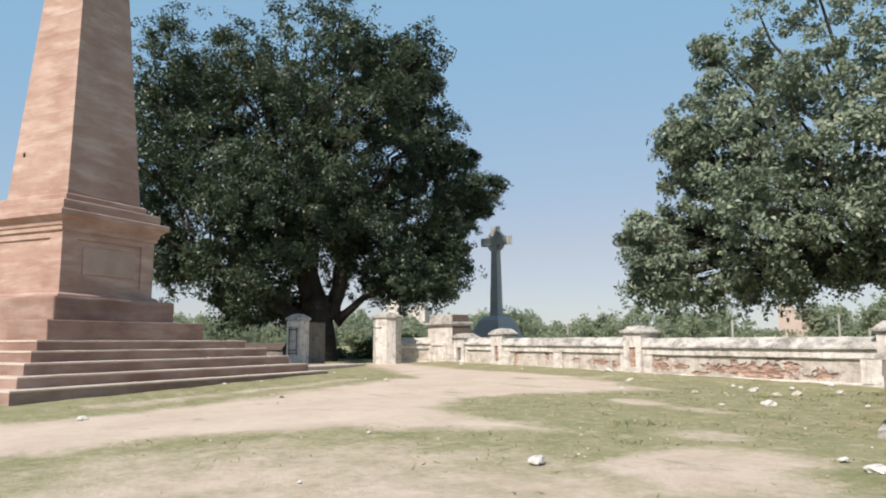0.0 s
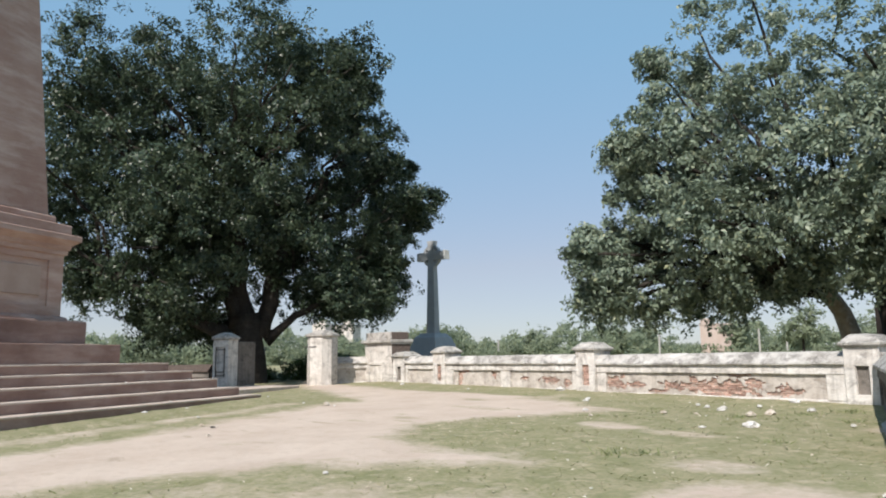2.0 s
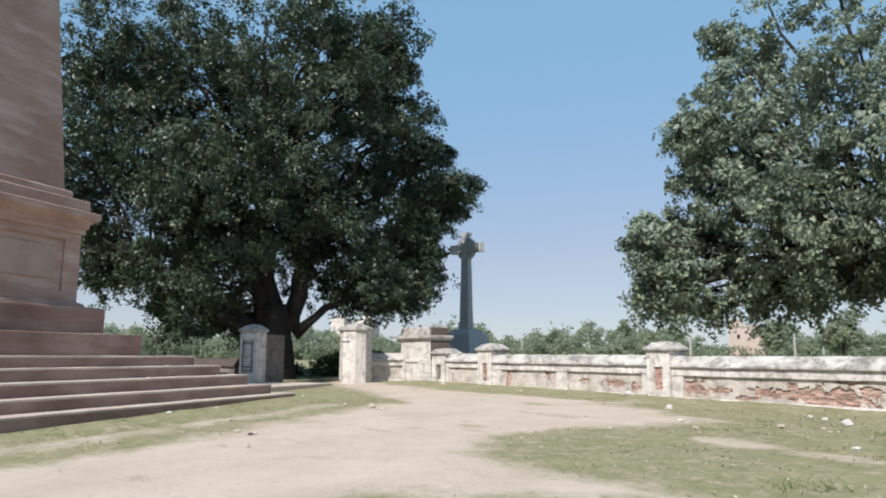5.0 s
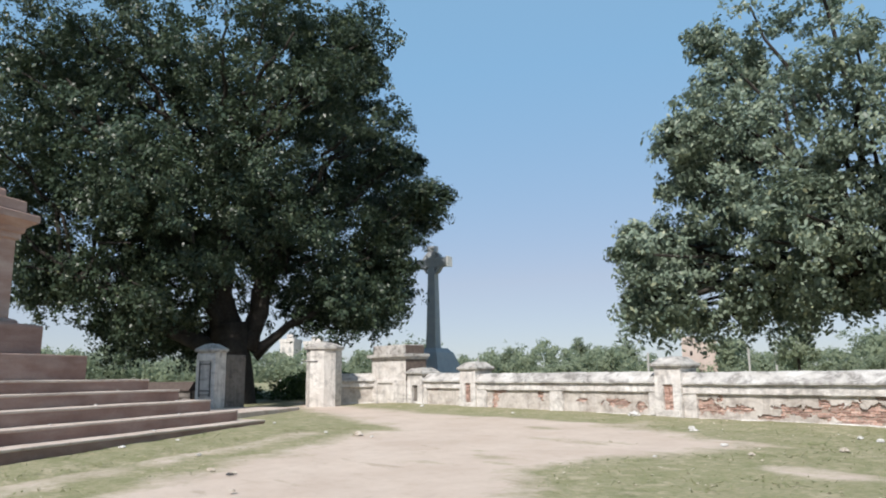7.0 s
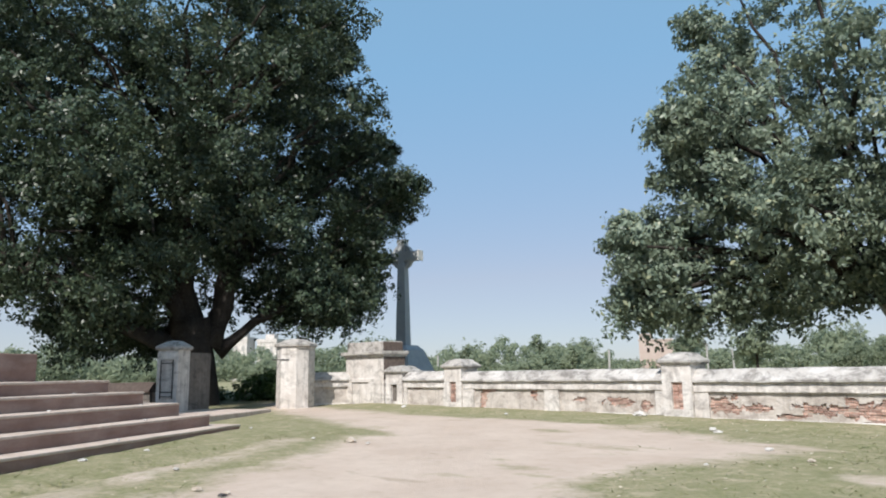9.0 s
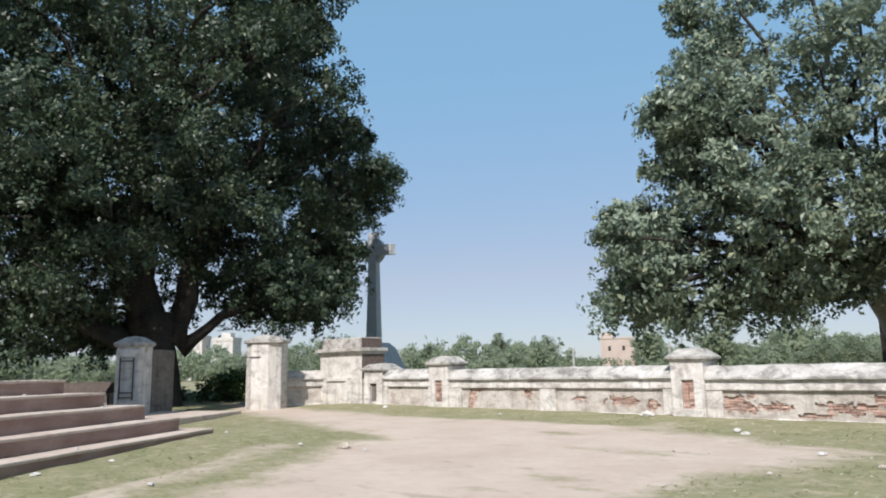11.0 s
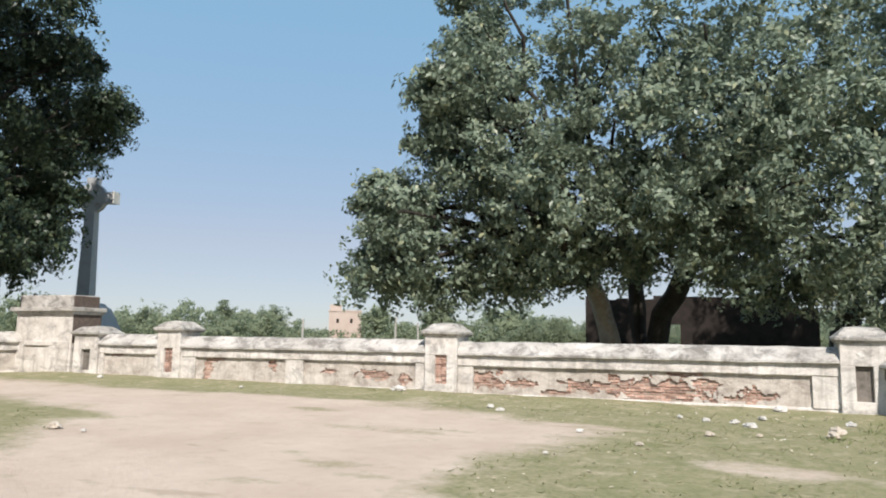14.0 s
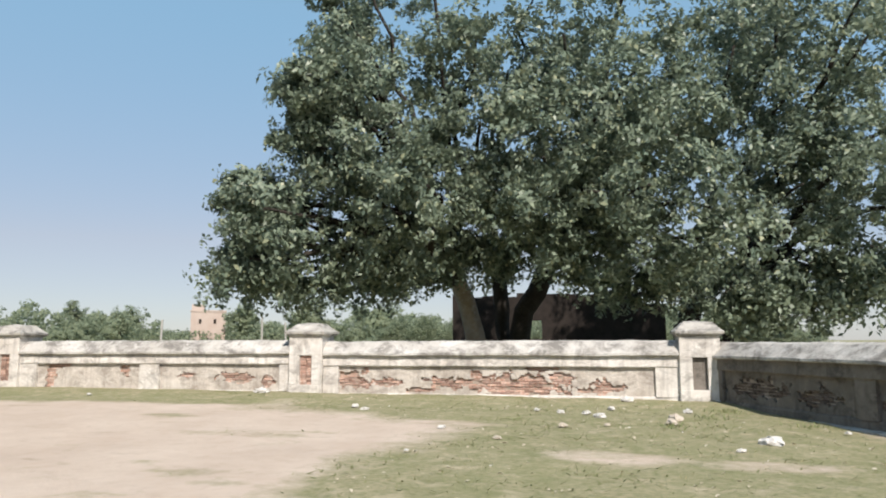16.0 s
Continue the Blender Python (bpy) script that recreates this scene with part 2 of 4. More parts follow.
def step_bank(x, y):
    """The low banks of earth against the lowest step of the monument and the foot of the wall."""
    c, s = math.cos(radians(34.2)), math.sin(radians(34.2))
    u, v = (x + 22.8) * c + (y - 4.5) * s, (y - 4.5) * c - (x + 22.8) * s
    return 0.07 * (1 - smoothstep(0.1, 2.4, np.maximum(np.abs(u), np.abs(v)) - 5.31)) + 0.07 * smoothstep(17.6, 19.0, y) * (1 - smoothstep(19.6, 21.0, y)) * smoothstep(-27.5, -26.0, x)


def ground_z(x, y):
    """Height of the gently rising ground."""
    cx, cy = min(max(x, -34.0), 6.0), min(max(y, -4.0), 24.0)
    return -0.11 - 0.008 * (cx + 10) + 0.0156 * (cy - 10) + float(step_bank(x, y))


def mesh_obj(name, verts, faces, mat, parent=None, smooth=False):
    me = bpy.data.meshes.new(name)
    me.from_pydata(verts, [], faces)
    me.materials.append(mat)
    if smooth:
        me.polygons.foreach_set("use_smooth", [True] * len(me.polygons))
    me.update()
    ob = new(name, me)
    ob.parent = parent
    return ob


def part(name, bm, mat, parent=None, label="", smooth=False):
    me = bpy.data.meshes.new(name)
    bmesh.ops.recalc_face_normals(bm, faces=bm.faces)
    bm.to_mesh(me)
    bm.free()
    me.materials.append(mat)
    if smooth:
        me.polygons.foreach_set("use_smooth", [True] * len(me.polygons))
    ob = new(name, me)
    ob.parent = parent
    return tagged(ob, label)


def thing(name, m, label, category, group="", kind=""):
    ob = new(name)
    ob.empty_display_size = 0.2
    ob.matrix_basis = m
    return tagged(ob, label, category, group, kind)


def add_box(bm, x0, x1, y0, y1, z0, z1, bevel=0.0, segments=1):
    r = bmesh.ops.create_cube(bm, size=1.0)
    vs = r["verts"]
    for v in vs:
        v.co = Vector((x0 if v.co.x < 0 else x1, y0 if v.co.y < 0 else y1, z0 if v.co.z < 0 else z1))
    if bevel:
        es = list({e for v in vs for e in v.link_edges})
        bmesh.ops.bevel(bm, geom=es, offset=bevel, segments=segments, affect="EDGES", profile=0.6)
    return bm


def box(x0, x1, y0, y1, z0, z1, bevel=0.0, segments=1):
    return add_box(bmesh.new(), x0, x1, y0, y1, z0, z1, bevel, segments)


def rough_box(x0, x1, y0, y1, z0, z1, cell=0.25, amount=0.012, bevel=0.02, seed=0.0):
    """A box whose surface is slightly uneven, as worn plaster or stone."""
    bm = box(x0, x1, y0, y1, z0, z1, bevel, 2)
    for axis, lo, hi in ((0, x0, x1), (1, y0, y1), (2, z0, z1)):
        n = min(60, int((hi - lo) / cell))
        for i in range(1, n):
            co, no = [0, 0, 0], [0, 0, 0]
            co[axis], no[axis] = lo + (hi - lo) * i / n, 1
            bmesh.ops.bisect_plane(bm, geom=bm.verts[:] + bm.edges[:] + bm.faces[:], plane_co=co, plane_no=no)
    for v in bm.verts:
        v.co += amount * noise.noise_vector(v.co * 2.3 + Vector((seed, seed * 1.7, 0)))
    return bm


def square_rings(rings):
    """A stack of square rings (half width, z), closed at both ends."""
    bm = bmesh.new()
    loops = []
    for h, z in rings:
        loops.append([bm.verts.new((sx * h, sy * h, z)) for sx, sy in ((-1, -1), (1, -1), (1, 1), (-1, 1))])
    for a, b in zip(loops, loops[1:]):
        for i in range(4):
            j = (i + 1) % 4
            bm.faces.new((a[i], a[j], b[j], b[i]))
    bm.faces.new(loops[0][::-1])
    bm.faces.new(loops[-1])
    return bm


def profile_run(points, x0, x1, step=0.2, amount=0.008, seed=0.0):
    """A profile in (y, z) drawn along x, with an uneven surface."""
    n = max(1, int((x1 - x0) / step))
    bm = bmesh.new()
    rows = []
    for i in range(n + 1):
        x = x0 + (x1 - x0) * i / n
        row = []
        for y, z in points:
            p = Vector((x, y, z))
            row.append(bm.verts.new(p + amount * noise.noise_vector(p * 3.1 + Vector((seed, 0, 0)))))
        rows.append(row)
    k = len(points)
    for a, b in zip(rows, rows[1:]):
        for i in range(k):
            j = (i + 1) % k
            bm.faces.new((a[i], a[j], b[j], b[i]))
    bm.faces.new(rows[0][::-1])
    bm.faces.new(rows[-1])
    return bm


def tube(points, radii, sides=9, wobble=0.12, seed=0.0):
    verts, faces = [], []
    pts = [Vector(p) for p in points]
    a = (pts[1] - pts[0]).orthogonal().normalized()
    for i, (p, r) in enumerate(zip(pts, radii)):
        d = (pts[min(i + 1, len(pts) - 1)] - pts[max(i - 1, 0)]).normalized()
        a = (a - d * a.dot(d)).normalized()
        b = d.cross(a).normalized()
        for k in range(sides):
            ang = 2 * math.pi * k / sides
            rr = r * (1 + wobble * noise.noise(Vector((math.cos(ang) * 1.3 + seed, math.sin(ang) * 1.3, i * 0.35))) * 2)
            verts.append(p + (a * math.cos(ang) + b * math.sin(ang)) * rr)
    for i in range(len(pts) - 1):
        for k in range(sides):
            j = (k + 1) % sides
            faces.append((i * sides + k, i * sides + j, (i + 1) * sides + j, (i + 1) * sides + k))
    faces.append(tuple(range(sides))[::-1])
    faces.append(tuple(range((len(pts) - 1) * sides, len(pts) * sides)))
    return verts, faces


def bent(p0, p1, n, sag, seed, wiggle=0.3):
    """Points of a crooked limb from p0 to p1."""
    p0, p1 = Vector(p0), Vector(p1)
    out = []
    for i in range(n + 1):
        t = i / n
        p = p0.lerp(p1, t) + Vector((0, 0, sag * math.sin(math.pi * t)))
        w = wiggle * math.sin(math.pi * t)
        out.append(p + w * noise.noise_vector(p * 0.7 + Vector((seed, seed, seed))))
    return out


def leaf_mesh(name, centers, radii, per, size, rng, flat=0.8, up=0.5, narrow=0.5, out=0.5, facing=None):
    """Many single leaves: folded-free diamonds round clump centres."""
    c = np.repeat(np.asarray(centers, float), per, axis=0)
    r = np.repeat(np.asarray(radii, float), per)
    n = len(c)
    d = rng.normal(size=(n, 3))
    d /= np.linalg.norm(d, axis=1)[:, None]
    p = c + d * (r * rng.random(n) ** 0.45)[:, None] * np.array([1, 1, flat])
    nor = rng.normal(size=(n, 3)) * 0.75 + d * out + np.array([0, 0, up])
    if facing is not None:
        nor = rng.normal(size=(n, 3)) * 0.48 + d * 0.25 + np.repeat(np.asarray(facing, float), per, axis=0) + np.array([0, 0, up * 0.5])
    nor /= np.linalg.norm(nor, axis=1)[:, None]
    a = np.cross(nor, rng.normal(size=(n, 3)))
    a /= np.linalg.norm(a, axis=1)[:, None] + 1e-9
    b = np.cross(nor, a)
    s = size * (0.65 + 0.7 * rng.random(n))[:, None]
    v = np.empty((n, 4, 3))
    v[:, 0] = p - a * s * 0.5
    v[:, 1] = p + b * s * narrow * 0.5 + nor * s * 0.06
    v[:, 2] = p + a * s * 0.5 - np.array([0, 0, 0.15]) * s
    v[:, 3] = p - b * s * narrow * 0.5 + nor * s * 0.06
    me = bpy.data.meshes.new(name)
    me.vertices.add(4 * n)
    me.vertices.foreach_set("co", v.ravel())
    me.loops.add(4 * n)
    me.loops.foreach_set("vertex_index", np.arange(4 * n, dtype=np.int32))
    me.polygons.add(n)
    me.polygons.foreach_set("loop_start", np.arange(0, 4 * n, 4, dtype=np.int32))
    me.polygons.foreach_set("loop_total", np.full(n, 4, dtype=np.int32))
    me.update(calc_edges=True)
    me.validate()
    return me


# ---- ground ----
DIRT_PATH = [(-12.4, -3), (-12.8, 3.2), (-13.3, 5.1), (-14.3, 6.9), (-15.8, 8.9), (-17.0, 10.8), (-18.6, 13.2), (-20.3, 14.1), (-23, 14.9), (-26.0, 15.6), (-31, 18), (-27.6, 17.6),
             (-24, 17.1), (-21, 16.8), (-18.2, 17.3), (-16.6, 17.6), (-15.4, 16.9), (-13.4, 16.3), (-11.5, 15.1), (-11.8, 13.8), (-12.4, 12.5), (-12.2, 10.8), (-11.0, 9.7),
             (-9.2, 9.2), (-7.6, 9.5), (-8.6, 8.6), (-9.5, 7.0), (-10.0, 5.0), (-9.0, 2.0), (-8, -3)]
BARE = [(-4.6, 9.0, 1.0, 1.5, 0.75), (-9.5, 13.2, 0.85, 0.4, 0.7), (-4, 5, 5.0, 3.4, 0.60), (-1.0, 2.0, 4.0, 4.0, 0.6), (-5.5, 15.5, 1.0, 0.6, 0.55), (-5.9, 10.7, 0.7, 0.5, 0.6), (-3.7, 8.5, 0.9, 0.8, 0.6),
        (-8.0, 13.0, 0.9, 0.35, 0.5), (-12.4, 15.6, 1.5, 0.35, 0.7), (-15.4, 17.6, 0.5, 0.6, 0.6)]
TUFTED = [(-19.6, 13.2, 1.7, 0.55, 0.65), (-17.0, 17.6, 1.6, 0.35, 0.45), (-14.2, 14.0, 1.0, 0.3, 0.4), (-24.5, 18.6, 3.0, 0.4, 0.6),
          (-16.1, 15.6, 0.5, 0.25, 0.6), (-13.5, 11.55, 0.42, 0.2, 0.55), (-12.95, 11.25, 0.3, 0.15, 0.5), (-14.15, 11.93, 0.26, 0.15, 0.5), (-13.4, 14.4, 0.8, 0.18, 0.4), (-13.6, 10.6, 0.3, 0.15, 0.45),
          (-17.2, 17.9, 2.2, 0.35, 0.35), (-20.5, 17.4, 1.3, 0.3, 0.35)]


RUTS = [(-14.6, 4.6, -18.9, 11.6, 0.34, 0.5), (-15.6, 5.2, -18.6, 10.4, 0.10, -0.35)]


def line_distance(x, y, ax, ay, bx, by):
    t = np.clip(((x - ax) * (bx - ax) + (y - ay) * (by - ay)) / ((bx - ax) ** 2 + (by - ay) ** 2), 0, 1)
    return np.hypot(x - ax - t * (bx - ax), y - ay - t * (by - ay))


def dirt_amount(x, y):
    """0 in grass, 1 on bare earth; arrays."""
    inside = np.zeros(x.shape, bool)
    dist = np.full(x.shape, 1e9)
    k = len(DIRT_PATH)
    for i in range(k):
        (ax, ay), (bx, by) = DIRT_PATH[i], DIRT_PATH[(i + 1) % k]
        inside ^= ((ay > y) != (by > y)) & (x < (bx - ax) * (y - ay) / ((by - ay) or 1e-9) + ax)
        ex, ey = bx - ax, by - ay
        t = np.clip(((x - ax) * ex + (y - ay) * ey) / (ex * ex + ey * ey), 0, 1)
        dist = np.minimum(dist, np.hypot(x - ax - t * ex, y - ay - t * ey))
    d = smoothstep(-0.9, 0.7, np.where(inside, dist, -dist))
    for cx, cy, rx, ry, amount in BARE:
        q = np.hypot((x - cx) / rx, (y - cy) / ry)
        d = np.maximum(d, amount * (1 - smoothstep(0.6, 1.3, q)))
    for cx, cy, rx, ry, amount in TUFTED:
        q = np.hypot((x - cx) / rx, (y - cy) / ry)
        d = d - amount * (1 - smoothstep(0.5, 1.3, q))
    for ax, ay, bx, by, wide, amount in RUTS:
        d = d + amount * (1 - smoothstep(wide * 0.5, wide * 1.8, line_distance(x, y, ax, ay, bx, by)))
    return np.clip(d, 0, 1)


def axis_steps(lo, hi, step):
    mid = np.arange(lo, hi + step / 2, step)
    out = np.cumsum(step * 1.35 ** np.arange(1, 29))
    out = out[out < 2600]
    return np.concatenate([lo - out[::-1], mid, hi + out])


def build_ground():
    xs, ys = axis_steps(-32, 4, 0.2), axis_steps(-3, 24, 0.2)
    X, Y = np.meshgrid(xs, ys)
    gx, gy = np.clip(X, -34, 6), np.clip(Y, -4, 24)
    Z = -0.11 - 0.008 * (gx + 10) + 0.0156 * (gy - 10) + step_bank(X, Y)
    near = (X > -33) & (X < 5) & (Y > -4) & (Y < 25)
    flat = np.zeros(X.size)
    for i in np.nonzero(near.ravel())[0]:
        flat[i] = noise.fractal(Vector((X.flat[i] * 0.8, Y.flat[i] * 0.8, 0)), 0.8, 2.1, 4)
    Z = Z + 0.018 * flat.reshape(X.shape)
    Z = Z - 0.06 * np.exp(-((line_distance(X, Y, *RUTS[1][:4]) / 0.16) ** 2))
    ny, nx = X.shape
    idx = np.arange(nx * ny).reshape(ny, nx)
    q = np.stack([idx[:-1, :-1], idx[:-1, 1:], idx[1:, 1:], idx[1:, :-1]], -1).reshape(-1, 4)
    me = bpy.data.meshes.new("ground")
    me.vertices.add(nx * ny)
    me.vertices.foreach_set("co", np.stack([X, Y, Z], -1).ravel())
    me.loops.add(q.size)
    me.loops.foreach_set("vertex_index", q.ravel().astype(np.int32))
    me.polygons.add(len(q))
    me.polygons.foreach_set("loop_start", np.arange(0, q.size, 4, dtype=np.int32))
    me.polygons.foreach_set("loop_total", np.full(len(q), 4, dtype=np.int32))
    me.update(calc_edges=True)
    me.polygons.foreach_set("use_smooth", np.ones(len(q), bool))
    att = me.attributes.new("dirt", "FLOAT", "POINT")
    att.data.foreach_set("value", dirt_amount(X.ravel(), Y.ravel()))
    me.materials.append(M_GROUND)
    return tagged(new("ground", me), "flat yard of pale bare earth and short dry grass", "ground", kind="structure")


build_ground()

# ---- monument ----
MON = pose(-22.8, 4.5, 0, 0, 0, 34.2)


def build_monument():
    mon = thing("monument", MON, "tall red sandstone obelisk monument on a stepped square base", "monument")
    tops = [0.16, 0.39, 0.64, 0.88, 1.11]
    halves = [5.31, 4.86, 4.43, 3.94, 3.49]
    low = -0.5
    for h, z in zip(halves, tops):
        step = part("step", rough_box(-h + 0.012, h - 0.012, -h + 0.012, h - 0.012, low, z - 0.03, 0.55, 0.010, 0.01, z * 7), M_STEP, mon)
        part("tread", rough_box(-h, h, -h, h, z - 0.045, z, 0.5, 0.010, 0.014, z * 11), M_TREAD, step, "dusty worn stone tread slab")
        low = z - 0.02
    part("plinth_block", rough_box(-2.6, 2.6, -2.6, 2.6, 1.09, 1.61, 0.5, 0.012, 0.03, 3), M_STEP, mon)
    part("plinth_block", rough_box(-2.0, 2.0, -2.0, 2.0, 1.59, 2.23, 0.5, 0.012, 0.06, 5), M_STEP, mon)
    part("base_moulding", square_rings([(1.66, 2.2), (1.66, 2.29), (1.62, 2.33), (1.54, 2.36)]), M_SAND, mon)
    die = part("pedestal", square_rings([(1.49, 2.22), (1.49, 4.12)]), M_SAND, mon)
    for k in range(4):
        frame_bm = bmesh.new()
        for x0, x1, z0, z1 in ((-1.533, -1.08, 2.30, 4.11), (1.08, 1.533, 2.30, 4.11), (-1.081, 1.081, 3.80, 4.11), (-1.081, 1.081, 2.30, 2.60)):
            add_box(frame_bm, x0, x1, -1.538, -1.46, z0, z1)
        f = part("panel_frame", frame_bm, M_SAND, die)
        f.matrix_basis = pose(0, 0, 0, 0, 0, 90 * k)
        if k == 1:
            plaque = part("plaque", box(-0.86, 0.86, -1.525, -1.48, 2.86, 3.62, 0.01), M_SLATE, die, "weathered buff inscription plaque")
            plaque.matrix_basis = pose(0, 0, 0, 0, 0, 90 * k)
    part("cornice", square_rings([(1.54, 3.96), (1.60, 3.99), (1.60, 4.09), (1.64, 4.12), (1.66, 4.22), (1.74, 4.30), (1.80, 4.34),
                                  (1.83, 4.36), (1.83, 4.49), (1.80, 4.51), (1.68, 4.54), (1.55, 4.55)]), M_SAND, mon)
    part("upper_plinth", square_rings([(1.64, 4.53), (1.64, 4.78), (1.61, 4.80), (1.36, 4.81), (1.36, 5.00), (1.33, 5.03), (1.22, 5.05)]), M_SAND, mon)
    rings, z = [], 5.04
    while z < 17.4:
        half = 1.224 - 0.0665 * (z - 5.07)
        wear = 0.006 * noise.noise(Vector((z * 1.7, 0, 0)))
        rings += [(half + 0.001, z), (half + wear - 0.0665 * 0.3, z + 0.3), (half - 0.0665 * 0.585, z + 0.586), (half - 0.0665 * 0.59 - 0.004, z + 0.592)]
        z += 0.6
    half = 1.224 - 0.0665 * (z - 5.07)
    rings += [(half, z), (0.02, z + 0.9)]
    part("shaft", square_rings(rings), M_SAND, mon, "tapering coursed sandstone obelisk shaft")
    # Dark block set on the face; the hole's inner shade is its colour.
    hole = part("putlog_hole", box(-0.05, 0.05, -0.012, 0.02, -0.075, 0.075, 0.01), M_DARKBRICK, mon, "small dark square block drawn as a hole in the stone")
    hole.matrix_basis = pose(-0.76, -1.141, 6.32)
    return mon


build_monument()


# ---- boundary walls ----
def plaster_sheet(x0, x1, z0, z1, y, depth, holes, seed, cell=0.026):
    """A thin uneven plaster skin with broken-out holes; returns the mesh and a test for bare places."""
    nx, nz = max(2, int((x1 - x0) / cell)), max(2, int((z1 - z0) / cell))
    dx, dz = (x1 - x0) / nx, (z1 - z0) / nz

    def bare(x, z):
        for hx, hz, rx, rz in holes:
            q = math.hypot((x - hx) / rx, (z - hz) / rz)
            if q + 0.75 * noise.noise(Vector((x * 5 + seed, z * 7, seed))) + 0.45 * noise.noise(Vector((x * 14, z * 17, seed))) < 1:
                return True
        return False

    keep = [[not bare(x0 + (i + 0.5) * dx, z0 + (j + 0.5) * dz) for j in range(nz)] for i in range(nx)]
    verts, faces, ids = [], [], {}

    def vert(i, j, back):
        key = (i, j, back)
        if key not in ids:
            p = Vector((x0 + i * dx, 0, z0 + j * dz))
            w = noise.noise_vector(p * 4 + Vector((seed, seed, 0)))
            inner = 0 < i < nx and 0 < j < nz
            ids[key] = len(verts)
            verts.append((p.x + (0.35 * dx * w.x if inner else 0), y + (depth if back else 0.010 * w.y + 0.004 * noise.noise(p * 17)), p.z + (0.35 * dz * w.z if inner else 0)))
        return ids[key]

    for i in range(nx):
        for j in range(nz):
            if not keep[i][j]:
                continue
            faces.append((vert(i, j, 0), vert(i + 1, j, 0), vert(i + 1, j + 1, 0), vert(i, j + 1, 0)))
            for di, dj, a, b in ((-1, 0, (i, j + 1), (i, j)), (1, 0, (i + 1, j), (i + 1, j + 1)), (0, -1, (i, j), (i + 1, j)), (0, 1, (i + 1, j + 1), (i, j + 1))):
                u, v = i + di, j + dj
                if not (0 <= u < nx and 0 <= v < nz) or not keep[u][v]:
                    faces.append((vert(*b, 0), vert(*a, 0), vert(*a, 1), vert(*b, 1)))
    return verts, faces, bare


BRICK_MESHES = {}


def brick_mesh(mat):
    """One of four worn bricks, shared by all bricks of a material."""
    if mat.name not in BRICK_MESHES:
        BRICK_MESHES[mat.name] = []
        for k in range(4):
            bm = box(-0.085, 0.085, 0, 0.06, -0.021, 0.021, 0.006)
            for v in bm.verts:
                v.co += 0.008 * noise.noise_vector(v.co * 20 + Vector((k * 9.0, 0, 0)))
            me = bpy.data.meshes.new("brick")
            bm.to_mesh(me)
            bm.free()
            me.materials.append(mat)
            BRICK_MESHES[mat.name].append(me)
    return random.choice(BRICK_MESHES[mat.name])


def lay_bricks(parent, x0, x1, z0, z1, y, bare, mat, limit=280):
    """Bricks in running bond wherever the plaster has fallen off."""
    count, row, z = 0, 0, z0 + 0.026
    while z < z1:
        x = x0 + (0.0 if row % 2 else 0.09)
        while x < x1 and count < limit:
            if any(bare(x + s, z + dz) for s in (-0.07, 0, 0.07) for dz in (-0.02, 0.02)):
                b = new("brick", brick_mesh(mat))
                b.parent = parent
                out = random.uniform(-0.010, 0.026)
                b.matrix_basis = pose(x + random.uniform(-0.006, 0.006), y + out, z + random.uniform(-0.004, 0.004), 0, random.uniform(-1.2, 1.2), random.uniform(-1.5, 1.5))
                count += 1
            x += 0.181
        z += 0.051
        row += 1


COPE = [(-0.11, 0.90), (-0.135, 0.915), (-0.13, 0.955), (0.09, 1.165), (0.17, 1.195), (0.23, 1.165), (0.47, 0.965), (0.475, 0.905)]


def wall_bay(name, m, length, panels, holes, seed, label, skin=None, cope=None, rise=0.0):
    """A plastered brick wall, front face at y = 0, with recessed panels, a band and a sloped coping."""
    skin, cope = skin or M_PLASTER, cope or M_COPING
    wall = part(name, box(0, length, 0.05, 0.40, -0.5, 0.92), M_MORTAR)
    wall.matrix_basis = m
    tagged(wall, label, "wall", kind="structure")
    part("coping", profile_run(COPE, 0, length, 0.16, 0.016, seed), cope, wall, "sloped blackened lime coping")
    part("band", profile_run([(-0.060, 0.700), (-0.070, 0.715), (-0.056, 0.912), (0.055, 0.912), (0.055, 0.700)], 0, length, 0.2, 0.010, seed + 3), skin, wall)
    part("foot", profile_run([(-0.035, -0.4), (-0.030, 0.14), (-0.012, 0.17), (0.055, 0.17), (0.055, -0.4)], 0, length, 0.14, 0.016, seed + 5), skin, wall)
    edges = [0.0] + [v for p in panels for v in p] + [length]
    for a, b in zip(edges[0::2], edges[1::2]):
        if b - a > 0.05:
            part("pilaster", profile_run([(-0.050, 0.165), (-0.050, 0.705), (0.052, 0.705), (0.052, 0.165)], a, b, 0.1, 0.008, seed + a), skin, wall)
    for k, (a, b) in enumerate(panels):
        verts, faces, bare = plaster_sheet(a, b, 0.165, 0.706, 0.005, 0.06, holes, seed + k)
        mesh_obj("plaster", verts, faces, M_PANEL if skin is M_PLASTER else skin, wall)
        if holes:
            lay_bricks(wall, a, b, 0.165, 0.706, 0.026, bare, M_DIMBRICK if skin is M_GREY else M_BRICK)
    part("back_plaster", box(0, length, 0.40, 0.425, -0.4, 0.91), skin, wall)
    return wall


